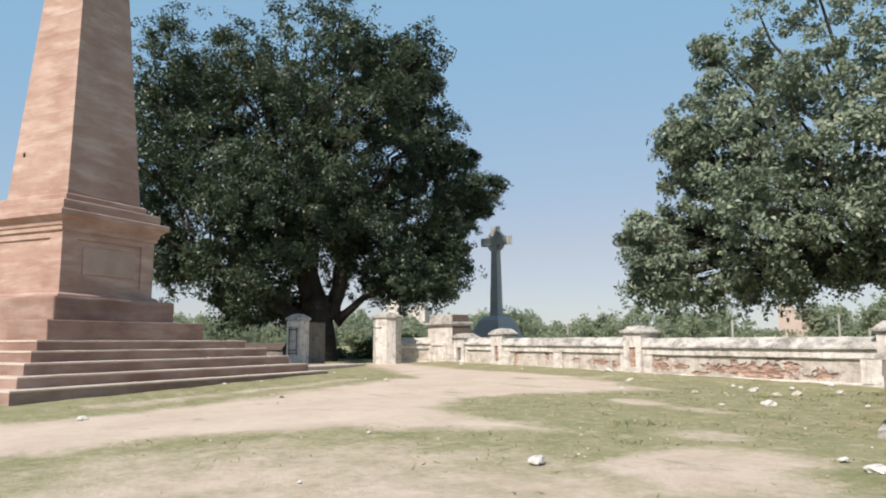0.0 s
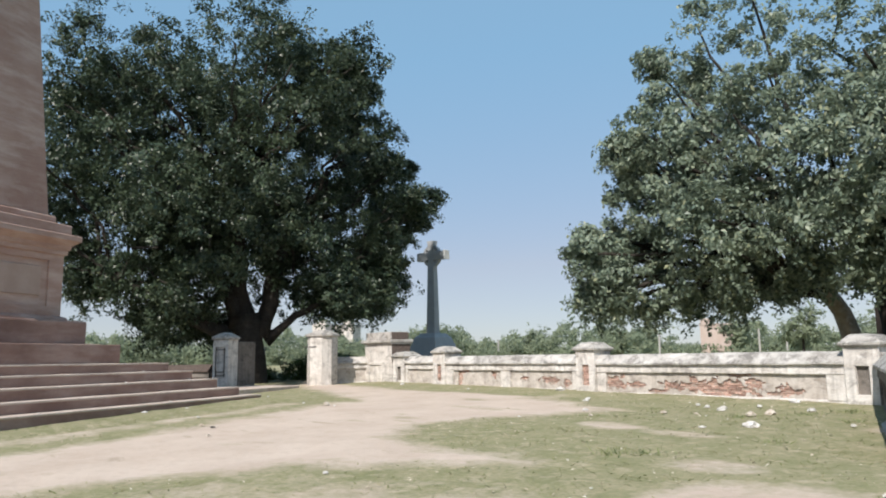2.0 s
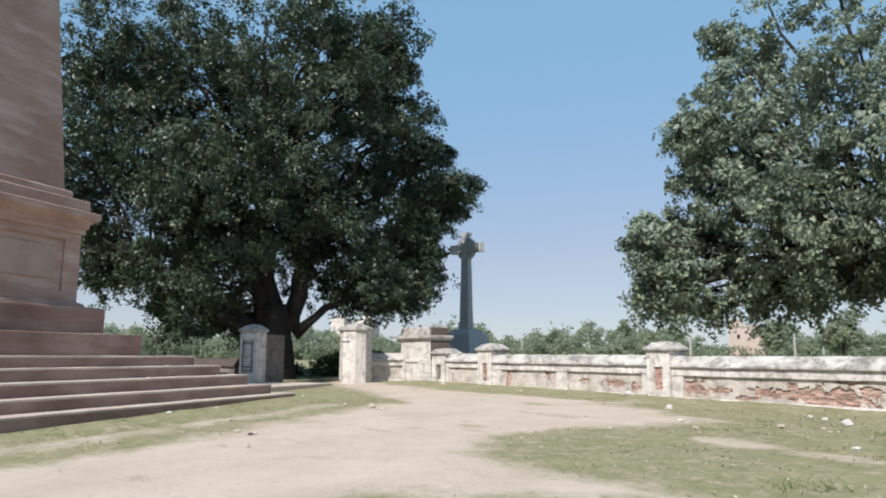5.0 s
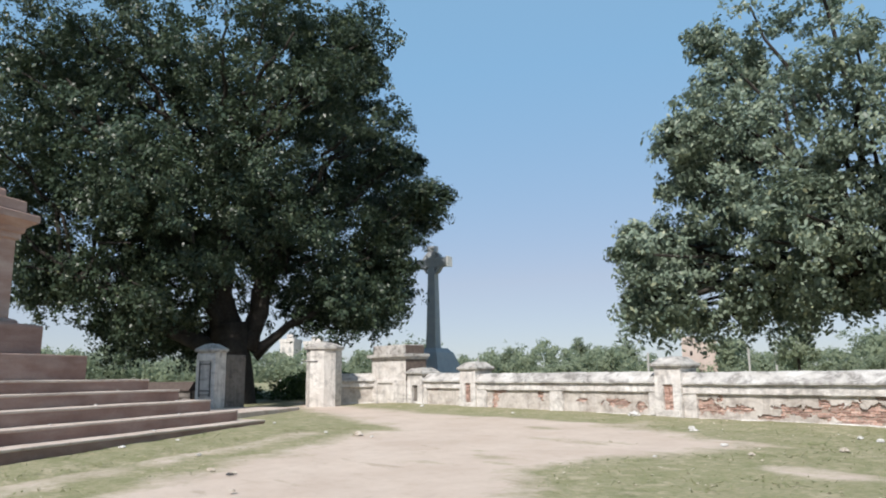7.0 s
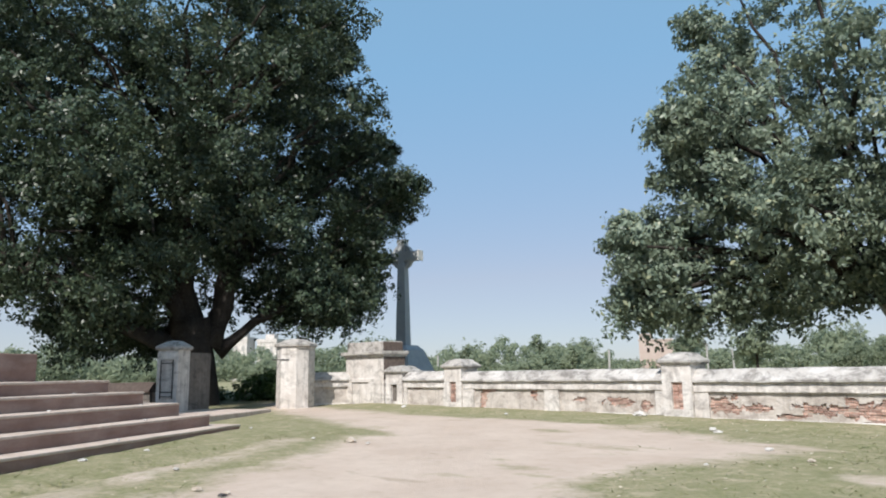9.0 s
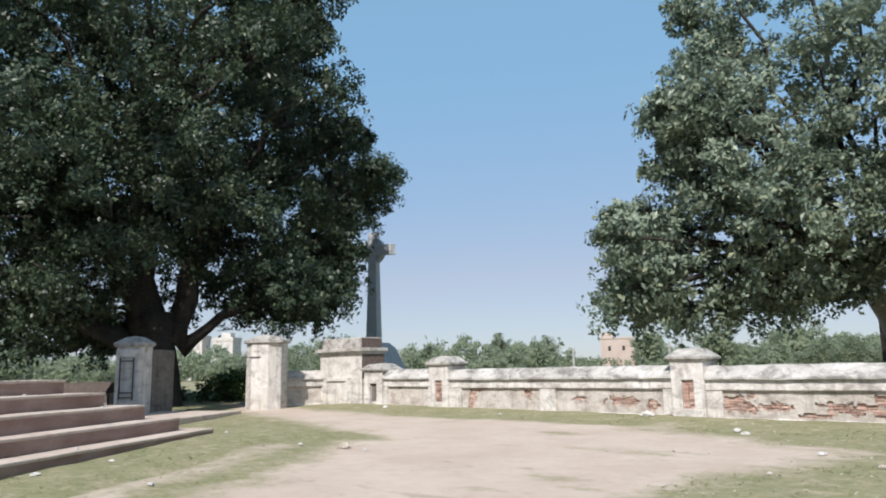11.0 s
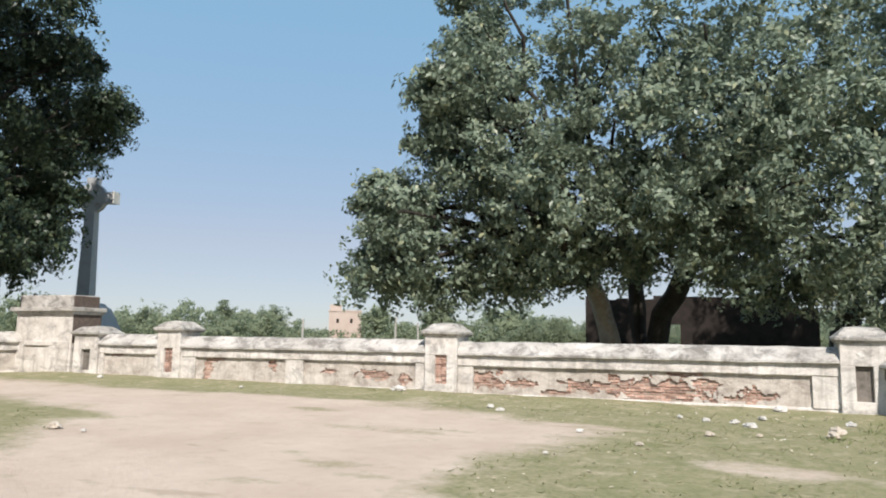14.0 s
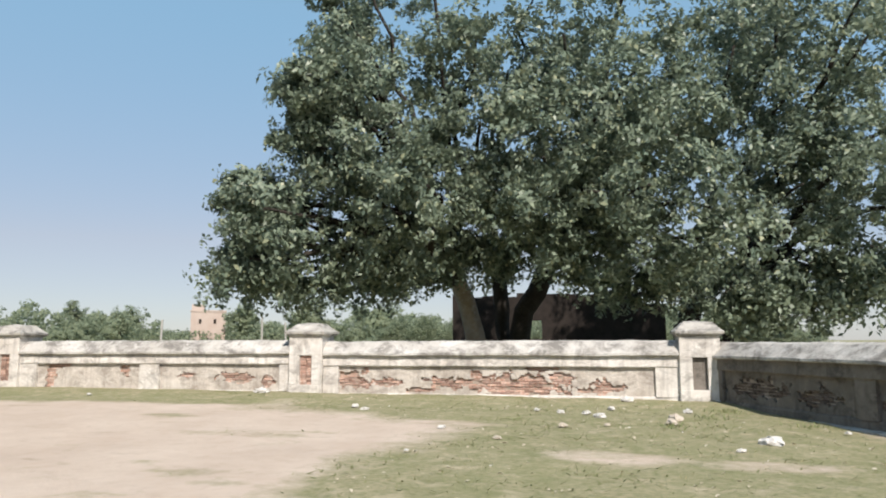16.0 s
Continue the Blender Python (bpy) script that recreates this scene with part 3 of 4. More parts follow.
def build_pier(m, label, width=0.70, body=1.27, top=0.27, brick_panel=True, group="wall piers", material_body=None):
    """A square pier with a sunk panel on the front and side and a hipped cap."""
    mat = material_body or M_PLASTER
    h = width / 2
    pier = thing("wall_pier", m, label, "pier", group)
    part("shaft", box(-h + 0.105, h - 0.105, -h + 0.105, h - 0.105, -0.5, body - 0.005), M_MORTAR, pier)
    for k in range(4):
        face = bmesh.new()
        for x0, x1, z0, z1 in ((-h, -h + 0.22, 0.3, 0.88), (h - 0.22, h, 0.3, 0.88), (-h, h, 0.88, body), (-h, h, -0.45, 0.3)):
            add_box(face, x0, x1, -h, -h + 0.11, z0, z1, 0.008)
        for v in face.verts:
            v.co += 0.008 * noise.noise_vector(v.co * 4 + m.translation)
        f = part("plaster_face", face, mat, pier)
        f.matrix_basis = pose(0, 0, 0, 0, 0, 90 * k) @ pose(0, -0.002 * (k % 2), 0)
        if k in (0, 1):
            if brick_panel and k == 0:
                for j in range(12):
                    for i in range(2):
                        b = new("brick", brick_mesh(M_BRICK))
                        b.parent = pier
                        b.matrix_basis = pose(-0.085 + 0.17 * i + random.uniform(-0.01, 0.01), -h + 0.062 + random.uniform(-0.010, 0.010), 0.322 + 0.0485 * j) @ Matrix.Diagonal((0.9, 1, 1, 1))
            else:
                # Without bricks, the recess shade is put into a darker panel colour.
                p = part("sunk_panel", box(-h + 0.215, h - 0.215, -h + 0.085, -h + 0.115, 0.295, 0.885), mat if brick_panel else M_GREY, pier)
                p.matrix_basis = pose(0, 0, 0, 0, 0, 90 * k)
    c = h + 0.075
    bm = square_rings([(h - 0.02, body - 0.02), (h + 0.03, body), (c - 0.03, body + 0.025), (c, body + 0.04), (c, body + 0.085), (c - 0.05, body + 0.12),
                       (c * 0.62, body + top * 0.86), (c * 0.55, body + top * 0.93), (c * 0.10, body + top)])
    bmesh.ops.subdivide_edges(bm, edges=bm.edges, cuts=2, use_grid_fill=True)
    for v in bm.verts:
        v.co += 0.014 * noise.noise_vector(v.co * 5 + m.translation)
    part("cap", bm, M_CAP, pier, "hipped lime-plaster cap blackened by weather")
    return pier


def along(ax, ay, bx, by, z):
    return pose(ax, ay, z, 0, 0, math.degrees(math.atan2(by - ay, bx - ax))), math.hypot(bx - ax, by - ay)


WALL_Y = 19.22
# bays of the north wall, west to east
m, n = along(-15.0, WALL_Y, -8.15, WALL_Y - 0.12, -0.03)
wall_bay("wall_north_1", m, n, [(0.32, n - 0.42)], [(0.55, 0.44, 0.46, 0.17), (1.35, 0.40, 0.26, 0.10), (2.65, 0.38, 0.55, 0.11), (3.85, 0.34, 1.00, 0.21), (3.1, 0.52, 0.16, 0.10), (4.38, 0.69, 0.30, 0.09),
         (4.70, 0.48, 0.24, 0.12), (5.5, 0.30, 0.34, 0.14), (2.0, 0.24, 0.30, 0.05)], 1.0, "long low plastered brick wall with peeling whitewash and bare bricks")
m, n = along(-22.1, WALL_Y + 0.02, -15.7, WALL_Y, 0.0)
wall_bay("wall_north_2", m, n, [(0.42, 2.95), (3.42, n - 0.25)], [(1.0, 0.70, 0.42, 0.08), (2.6, 0.55, 0.15, 0.12), (4.0, 0.48, 0.26, 0.06), (5.2, 0.42, 0.38, 0.11), (5.85, 0.36, 0.16, 0.10),
         (0.75, 0.45, 0.14, 0.2)], 2.0, "low plastered brick wall with two sunk panels and peeling whitewash")
m, n = along(-24.72, WALL_Y + 0.02, -22.8, WALL_Y + 0.02, 0.03)
wall_bay("wall_north_3", m, n, [(0.15, n - 0.12)], [(0.55, 0.70, 0.35, 0.05)], 3.0, "short plastered wall bay with a sunk panel")
m, n = along(-28.1, 17.75, -27.5, WALL_Y + 0.1, 0.05)
wall_bay("wall_gate_return", m, n, [(0.15, n - 0.1)], [], 4.0, "short whitewashed wall returning to the gate pillar")
# The unlit side of this wall is put into its dark plaster and bricks.
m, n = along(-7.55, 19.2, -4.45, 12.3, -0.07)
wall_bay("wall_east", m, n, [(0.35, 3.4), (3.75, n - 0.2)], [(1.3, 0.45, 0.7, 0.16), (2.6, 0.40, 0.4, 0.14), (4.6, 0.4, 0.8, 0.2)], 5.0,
         "grey plastered brick wall with shade in its colour", M_GREY)
footing = part("footing", profile_run([(-0.16, -0.2), (-0.16, 0.035), (-0.03, 0.05), (-0.03, -0.2)], 0.35, n, 0.2, 0.012, 7), M_COPING, bpy.data.objects["wall_east"], "pale lime footing along the wall")

build_pier(pose(-15.35, WALL_Y + 0.19, -0.0), "whitewashed wall pier with an exposed red brick panel and hipped cap")
build_pier(pose(-22.45, WALL_Y + 0.24, 0.02), "whitewashed wall pier with crumbling brick panel and hipped cap")
build_pier(pose(-7.80, WALL_Y + 0.10, -0.03), "whitewashed corner pier with sunk panels and hipped cap", brick_panel=False)
build_pier(pose(-25.12, WALL_Y + 0.24, 0.03) @ Matrix.Diagonal((1.15, 1, 0.90, 1)), "small whitewashed wall pier beside a stepped block", brick_panel=False)


def build_block():
    """The tall stepped masonry block in the wall beside the gate."""
    blk = thing("wall_block", pose(-26.70, WALL_Y + 0.35, 0.03), "tall stepped whitewashed masonry block with moulded ledge in the wall", "masonry")
    part("body", rough_box(-1.02, 1.02, -0.42, 0.5, -0.5, 1.70, 0.3, 0.012, 0.02, 2), M_PLASTER, blk)
    part("ledge", rough_box(-1.16, 1.12, -0.56, 0.58, 1.76, 1.87, 0.3, 0.010, 0.02, 3), M_COPING, blk)
    part("ledge", rough_box(-1.07, 1.07, -0.47, 0.55, 1.68, 1.77, 0.3, 0.010, 0.02, 3.5), M_PLASTER, blk)
    part("top_block", rough_box(-0.99, 0.95, -0.40, 0.46, 1.85, 2.19, 0.3, 0.014, 0.03, 4), M_COPING, blk)
    # Thin dark brick sheets over the +x end of body and top block.
    end = rough_box(0.99, 1.035, -0.40, 0.49, 0.95, 1.69, 0.3, 0.01, 0.01, 6)
    part("end_face", end, M_DIMBRICK, blk, "dark bare brick end")
    part("end_face", rough_box(0.93, 0.975, -0.37, 0.45, 1.88, 2.17, 0.3, 0.01, 0.01, 7), M_DIMBRICK, blk, "dark bare brick end")
    fr = bmesh.new()
    for x0, x1, z0, z1 in ((-0.95, -0.62, 0.1, 0.86), (0.3, 0.95, 0.1, 0.86), (-0.95, 0.95, 0.86, 0.98)):
        add_box(fr, x0, x1, -0.47, -0.40, z0, z1, 0.01)
    part("pilaster", fr, M_PLASTER, blk)
    return blk


build_block()


# ---- gate ----
def build_gate_pillar(m, wx, wy, height, chamfer, label, panel):
    g = thing("gate_pillar", m, label, "pillar", "gate pillars")
    bm = bmesh.new()
    add_box(bm, -wx / 2, wx / 2, -wy / 2, wy / 2, -0.5, height)
    if chamfer:
        es = [e for e in bm.edges if abs((e.verts[0].co - e.verts[1].co).z) > 0.5]
        bmesh.ops.bevel(bm, geom=es, offset=chamfer, segments=1, affect="EDGES")
    for i in range(1, 9):
        bmesh.ops.bisect_plane(bm, geom=bm.verts[:] + bm.edges[:] + bm.faces[:], plane_co=(0, 0, -0.4 + i * 0.3), plane_no=(0, 0, 1))
    for v in bm.verts:
        v.co += 0.012 * noise.noise_vector(v.co * 2.5 + m.translation)
    part("shaft", bm, M_POST, g)
    a, b = wx / 2 + 0.07, wy / 2 + 0.07
    cap = bmesh.new()
    loops = []
    for k, z in ((0.90, height - 0.03), (1.0, height), (1.0, height + 0.07), (0.90, height + 0.10), (0.45, height + 0.22), (0.12, height + 0.25)):
        c = (chamfer + 0.02) * k if chamfer else 0.02
        x, y = a * k, b * k
        loops.append([cap.verts.new(p + (z,)) for p in ((-x + c, -y), (x - c, -y), (x, -y + c), (x, y - c), (x - c, y), (-x + c, y), (-x, y - c), (-x, -y + c))])
    for p, q in zip(loops, loops[1:]):
        for i in range(8):
            j = (i + 1) % 8
            cap.faces.new((p[i], p[j], q[j], q[i]))
    cap.faces.new(loops[0][::-1])
    cap.faces.new(loops[-1])
    for v in cap.verts:
        v.co += 0.012 * noise.noise_vector(v.co * 5 + m.translation)
    part("cap", cap, M_CAP, g, "low hipped cap dark with weathering")
    if panel:
        fr = bmesh.new()
        y = -wy / 2
        for x0, x1, z0, z1 in ((-wx / 2, -wx / 2 + 0.12, 0.0, height - 0.1), (wx / 2 - 0.12, wx / 2, 0.0, height - 0.1), (-wx / 2 + 0.11, wx / 2 - 0.11, height - 0.30, height - 0.1), (-wx / 2 + 0.11, wx / 2 - 0.11, 0.60, 0.70)):
            add_box(fr, x0 + 0.004, x1 - 0.004, y - 0.045, y + 0.02, z0, z1, 0.01)
        part("panel_frame", fr, M_POST, g)
        iron = bmesh.new()
        for x0, x1, z0, z1 in ((-0.20, -0.175, 0.55, height - 0.32), (0.175, 0.20, 0.55, height - 0.32), (-0.174, 0.174, height - 0.42, height - 0.39), (-0.174, 0.174, 0.72, 0.75), (-0.174, 0.174, 0.60, 0.625)):
            add_box(iron, x0, x1, y - 0.085, y - 0.05, z0, z1, 0.004)
        part("iron_frame", iron, M_BLACK, g, "rusted iron frame fixed to the pillar face")
    else:
        part("hook", box(-wx / 2 - 0.03, 0.02, -wy / 2 - 0.03, -wy / 2 + 0.01, height - 0.44, height - 0.41, 0.006), M_BLACK, g, "rusted iron bar")
    return g


gate_post = build_gate_pillar(pose(-27.84, 13.16, 0.0, 0, 0, 34.2), 0.68, 0.54, 1.95, 0.0, "weathered grey gate pillar with a sunk panel in tree shade", True)
build_gate_pillar(pose(-27.55, 17.05, 0.02, 0, 0, 34.2), 1.08, 1.08, 2.05, 0.28, "whitewashed chamfered gate pillar with hipped cap", False)
# The stub's shade is put into its dark grey plaster.
part("rear_stub", rough_box(-0.31, 0.31, 0.26, 1.50, -0.5, 1.86, 0.3, 0.012, 0.03, 12), M_GREY, gate_post, "plastered stub behind the pillar with shade in its colour")
slab = part("gate_step", rough_box(-4.0, 0.0, -4.6, 0.0, -0.4, 0.0, 0.5, 0.012, 0.03, 9), M_TREAD)
slab.matrix_basis = pose(-26.3, 15.45, 0.20, 0, 0, 34.2)
tagged(slab, "low worn sandstone paving slab at the gate", "step")
pole = part("gate_post", box(-0.035, 0.035, -0.035, 0.035, -0.5, 1.62, 0.008), M_PALE)
pole.matrix_basis = pose(-38.3, 19.2, 0.25, 0, 0, 20)
part("crossbar", box(-0.16, 0.16, -0.03, 0.03, 1.56, 1.62, 0.008), M_PALE, pole)
tagged(pole, "thin white post with a short crossbar beyond the gateway", "post")
# Tree shade on this wall is put into its dark plaster and coping.
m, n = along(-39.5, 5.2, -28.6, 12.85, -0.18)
wall_bay("wall_west", m, n, [(0.4, 5.2), (5.6, n - 0.3)], [], 6.0, "low boundary wall running from the gate, tree shade in its colour", M_GREY, M_DIMBRICK)


# ---- trees ----
def build_tree(name, label, base, trunks, lobes, mat, seed, depth, clumps=46, per=34, leaf=0.16, view=(0, 1, 0), hanging=0, core=(), bark=None, thin=99.0, low=1, voids=()):
    """A banyan-like tree: crooked trunks and limbs to every lobe of a crown of single leaves."""
    rng = np.random.default_rng(seed)
    tree = thing(name, pose(*base), label, "tree", "banyan trees")
    o = Vector(base)
    tips = []
    for k, (foot, fork, r0, r1) in enumerate(trunks):
        pts = bent(Vector(foot) - o, Vector(fork) - o, 7, 0.0, seed + k, 0.35)
        radii = [r0 * (1.35 if i == 0 else 1.0) + (r1 - r0) * i / 7 for i in range(8)]
        v, f = tube(pts, radii, 14, 0.22, seed + k)
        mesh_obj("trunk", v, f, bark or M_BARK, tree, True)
        tips.append((Vector(fork) - o, r1))
    centers, radii, facing = [], [], []
    d = Vector(view).normalized()
    for k, (x, y, z, r) in enumerate(lobes):
        c = Vector((x, y, z)) - o
        tip, r1 = min(tips, key=lambda t: (t[0] - c).length)
        pts = bent(tip - Vector((0, 0, 0.3)), c, 8, 0.5, seed + k * 1.3, 0.9)
        base_r = min(r1 * 0.5, 0.05 + 0.014 * (tip - c).length)
        v, f = tube(pts, [base_r * (1 - 0.85 * i / 8) + 0.015 for i in range(9)], 7, 0.15, seed + k)
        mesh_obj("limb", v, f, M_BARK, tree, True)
        for s in (0.0, depth * 0.6) if z > thin else (0.0, depth * 0.5, depth) if z > 4.8 else (0.0, depth * 0.4)[:low]:
            cc = c + d * (s * rng.uniform(0.75, 1.25)) + Vector(rng.normal(size=3) * 0.35 * r * (s > 0))
            n = int(clumps * (0.6 if z < 4.8 else 1.0 if z < thin else 0.55) * 1.1)
            bunch = rng.normal(size=(9, 3)) + np.array([0, 0, 0.25])
            bunch /= np.linalg.norm(bunch, axis=1)[:, None]
            pick = rng.integers(0, 9, n)
            q = bunch[pick] * r * rng.uniform(0.62, 1.04, n)[:, None] + np.clip(rng.normal(size=(n, 3)), -1.8, 1.8) * np.array([0.23, 0.23, 0.15]) * r
            centers.append(q + np.array(cc))
            facing.append(bunch[pick] * 0.9)
            radii.append(rng.uniform(0.22, 0.50, n) * (0.75 + 0.12 * r))
    side = Vector((-d.y, d.x, 0))
    for x, y, z, wide, deep, high, n in core:
        q = rng.normal(size=(n, 3))
        q = q / np.linalg.norm(q, axis=1)[:, None] * (rng.random(n) ** 0.4)[:, None]
        q = q[:, :1] * np.array(side) * wide + q[:, 1:2] * np.array(d) * deep + q[:, 2:] * np.array([0, 0, 1.0]) * high
        centers.append(q + np.array((x, y, z)) - np.array(o))
        radii.append(rng.uniform(0.4, 0.75, n))
        facing.append(np.zeros((n, 3)))
    centers, radii, facing = np.concatenate(centers), np.concatenate(radii), np.concatenate(facing)
    for p0, p1, rad in voids:
        a, b = np.array(p0) - np.array(o), np.array(p1) - np.array(o)
        t = np.clip((centers - a) @ (b - a) / ((b - a) @ (b - a)), 0, 1)
        keep = np.linalg.norm(centers - a - t[:, None] * (b - a), axis=1) > rad + radii * 0.5
        centers, radii, facing = centers[keep], radii[keep], facing[keep]
    sprays = []
    for x, y, z, r in lobes:
        n = int(9 * r + 3)
        q = rng.normal(size=(n, 3))
        q = q / np.linalg.norm(q, axis=1)[:, None] * (r * rng.uniform(0.95, 1.16, n))[:, None]
        sprays.append(q + np.array((x, y, z)) - np.array(o))
    if hanging:
        low = centers[np.argsort(centers[:, 2])[: len(centers) // 5]]
        pick = low[rng.integers(0, len(low), hanging)] + rng.normal(size=(hanging, 3)) * np.array([0.3, 0.3, 0.12]) - np.array([0, 0, 0.4])
        sprays.append(pick)
        sprays.append(pick + rng.normal(size=pick.shape) * np.array([0.12, 0.12, 0.1]) - np.array([0, 0, 0.35]))
    sprays = np.concatenate(sprays)
    loose = new("spray", leaf_mesh("spray", sprays, rng.uniform(0.16, 0.34, len(sprays)), 13, leaf * 0.95, rng, 1.25, 0.2, 0.55, 0.6))
    loose.data.materials.append(mat)
    loose.parent = tree
    tagged(loose, "loose drooping sprays of single leaves", kind="stuff")
    crown = new("crown", leaf_mesh("crown", centers, radii, per, leaf, rng, facing=facing))
    crown.data.materials.append(mat)
    crown.parent = tree
    tagged(crown, "dense crown of glossy dark green leaves", kind="stuff")
    return tree


LOBES_GATE_SKIRT = [
    (-33.8, 14.2, 3.0, 0.8), (-33.4, 13.2, 2.8, 0.8), (-34.0, 15.1, 2.6, 0.7), (-34.4, 9.6, 4.5, 0.8),
    (-32.3, 11.4, 3.3, 1.2), (-28.4, 17.9, 3.7, 1.3), (-33.0, 12.8, 4.2, 1.5), (-30.0, 19.0, 4.2, 1.2), (-31.4, 13.2, 3.7, 1.1), (-31.0, 12.0, 4.2, 1.2), (-33.0, 22.8, 4.5, 1.0),
    (-30.7, 18.5, 4.0, 0.7), (-30.3, 19.7, 3.6, 0.7), (-31.2, 20.6, 3.9, 0.7), (-29.4, 21.1, 3.9, 0.7), (-36.1, 13.8, 2.8, 0.8), (-35.7, 15.0, 2.5, 0.8), (-36.6, 12.3, 3.1, 0.7),
]
LOBES_GATE_LOW = [
    (-34.3, 8.7, 5.1, 1.2), (-34.8, 8.0, 6.6, 1.3),
    (-30.2, 11.6, 6.5, 1.2), (-30.4, 12.4, 7.1, 1.2),
    (-28.3, 19.4, 5.6, 1.6), (-33.6, 9.9, 4.9, 1.7), (-29.2, 12.9, 5.6, 1.6), (-28.8, 16.8, 5.2, 1.6), (-29.7, 15.1, 6.4, 1.3), (-31.0, 11.4, 5.7, 1.7), (-31.5, 17.6, 5.0, 1.0),
    (-29.4, 20.4, 4.8, 1.3), (-29.4, 21.8, 6.2, 1.0), (-32.8, 10.8, 6.6, 1.5), (-30.3, 17.9, 7.2, 1.3), (-31.6, 13.6, 6.3, 1.1), (-33.6, 24.2, 5.0, 1.0), (-32.4, 21.8, 5.4, 1.1),
    (-29.2, 21.2, 5.0, 0.8),
]
LOBES_GATE_MIDDLE = [
    (-30.5, 19.5, 7.4, 1.3),
    (-29.0, 21.4, 7.8, 1.45), (-28.2, 19.1, 10.8, 1.75), (-34.0, 7.0, 9.8, 2.1), (-34.2, 8.9, 8.0, 1.9), (-28.7, 10.4, 7.6, 1.8), (-28.2, 12.8, 9.4, 1.9), (-28.1, 15.1, 7.6, 1.9),
    (-27.0, 16.1, 10.7, 1.8), (-29.0, 22.5, 8.3, 0.95), (-30.9, 22.0, 10.0, 1.2), (-30.0, 22.3, 9.2, 0.9), (-30.2, 21.9, 11.4, 1.0), (-30.6, 23.0, 10.6, 0.6), (-31.2, 10.2, 9.8, 1.6),
    (-30.5, 16.5, 8.4, 1.5), (-30.2, 14.5, 8.0, 1.4), (-30.8, 18.8, 9.6, 1.5), (-30.9, 12.6, 8.0, 1.4), (-30.8, 25.0, 9.2, 0.55), (-30.4, 24.0, 8.5, 0.9),
]
LOBES_GATE_TOP = [
    (-28.2, 18.7, 14.1, 1.7), (-26.9, 15.2, 13.0, 1.8), (-29.9, 13.9, 14.7, 2.1), (-32.4, 12.3, 13.9, 2.1), (-33.0, 9.8, 14.1, 2.3), (-33.7, 7.7, 13.3, 2.2), (-28.3, 13.3, 12.1, 1.9),
    (-28.7, 15.1, 15.5, 1.5), (-31.1, 21.2, 12.4, 1.0), (-30.8, 20.4, 14.0, 1.0), (-32.5, 9.3, 11.6, 1.7), (-32.9, 8.0, 11.6, 1.6), (-31.5, 11.8, 11.8, 1.7), (-29.6, 17.4, 12.6, 1.5),
    (-29.6, 18.2, 14.6, 1.3), (-29.2, 18.5, 14.6, 0.9), (-32.0, 11.4, 14.5, 1.3), (-32.6, 8.8, 14.2, 1.2), (-30.0, 16.6, 15.0, 1.2), (-28.9, 19.2, 14.0, 0.9),
]
LOBES_GATE = LOBES_GATE_SKIRT + LOBES_GATE_LOW + LOBES_GATE_MIDDLE + LOBES_GATE_TOP
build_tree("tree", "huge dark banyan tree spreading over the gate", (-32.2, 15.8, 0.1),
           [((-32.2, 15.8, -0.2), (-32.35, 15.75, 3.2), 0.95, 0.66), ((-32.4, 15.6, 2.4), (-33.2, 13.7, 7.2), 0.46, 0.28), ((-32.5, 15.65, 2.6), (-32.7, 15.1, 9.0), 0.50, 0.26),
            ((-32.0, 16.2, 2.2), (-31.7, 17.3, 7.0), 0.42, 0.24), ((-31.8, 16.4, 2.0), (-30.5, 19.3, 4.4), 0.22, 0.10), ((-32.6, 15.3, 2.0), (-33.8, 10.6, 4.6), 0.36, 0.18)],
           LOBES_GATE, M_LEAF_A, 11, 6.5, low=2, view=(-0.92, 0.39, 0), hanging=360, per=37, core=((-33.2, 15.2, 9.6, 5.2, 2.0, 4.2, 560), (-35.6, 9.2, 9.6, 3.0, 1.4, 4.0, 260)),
           voids=(((-27.0, 13.4, 3.3), (-44.0, 20.3, 5.9), 0.36), ((-26.0, 15.1, 3.2), (-44.0, 22.4, 5.2), 0.34), ((-26.5, 16.0, 4.4), (-43.0, 20.5, 6.2), 0.22),
                  ((-24.0, 17.0, 8.8), (-44.0, 23.5, 13.2), 0.35), ((-24.0, 15.6, 9.0), (-44.0, 20.4, 13.6), 0.22)))

LOBES_1_LOW = [
    (-19.6, 25.7, 4.5, 0.9), (-19.4, 26.3, 3.4, 0.7),
    (-21.3, 26.9, 3.3, 0.75), (-20.7, 26.4, 4.4, 0.9), (-20.2, 26.0, 3.6, 0.7), (-18.8, 23.4, 3.4, 0.8), (-18.4, 24.9, 4.0, 1.2), (-17.9, 26.5, 3.6, 1.0), (-16.9, 27.9, 3.7, 1.1),
    (-14.1, 25.5, 4.4, 1.3), (-16.2, 28.2, 3.2, 0.7), (-15.6, 29.3, 3.8, 0.6), (-14.7, 29.5, 4.2, 0.6), (-13.8, 29.6, 4.4, 0.6), (-18.6, 25.0, 4.6, 0.5), (-19.1, 27.2, 2.8, 0.4),
    (-18.1, 28.6, 3.1, 0.45), (-17.1, 30.0, 3.3, 0.45), (-16.1, 31.3, 3.8, 0.5), (-17.7, 29.7, 3.8, 0.5), (-19.6, 24.1, 3.5, 0.35),
]
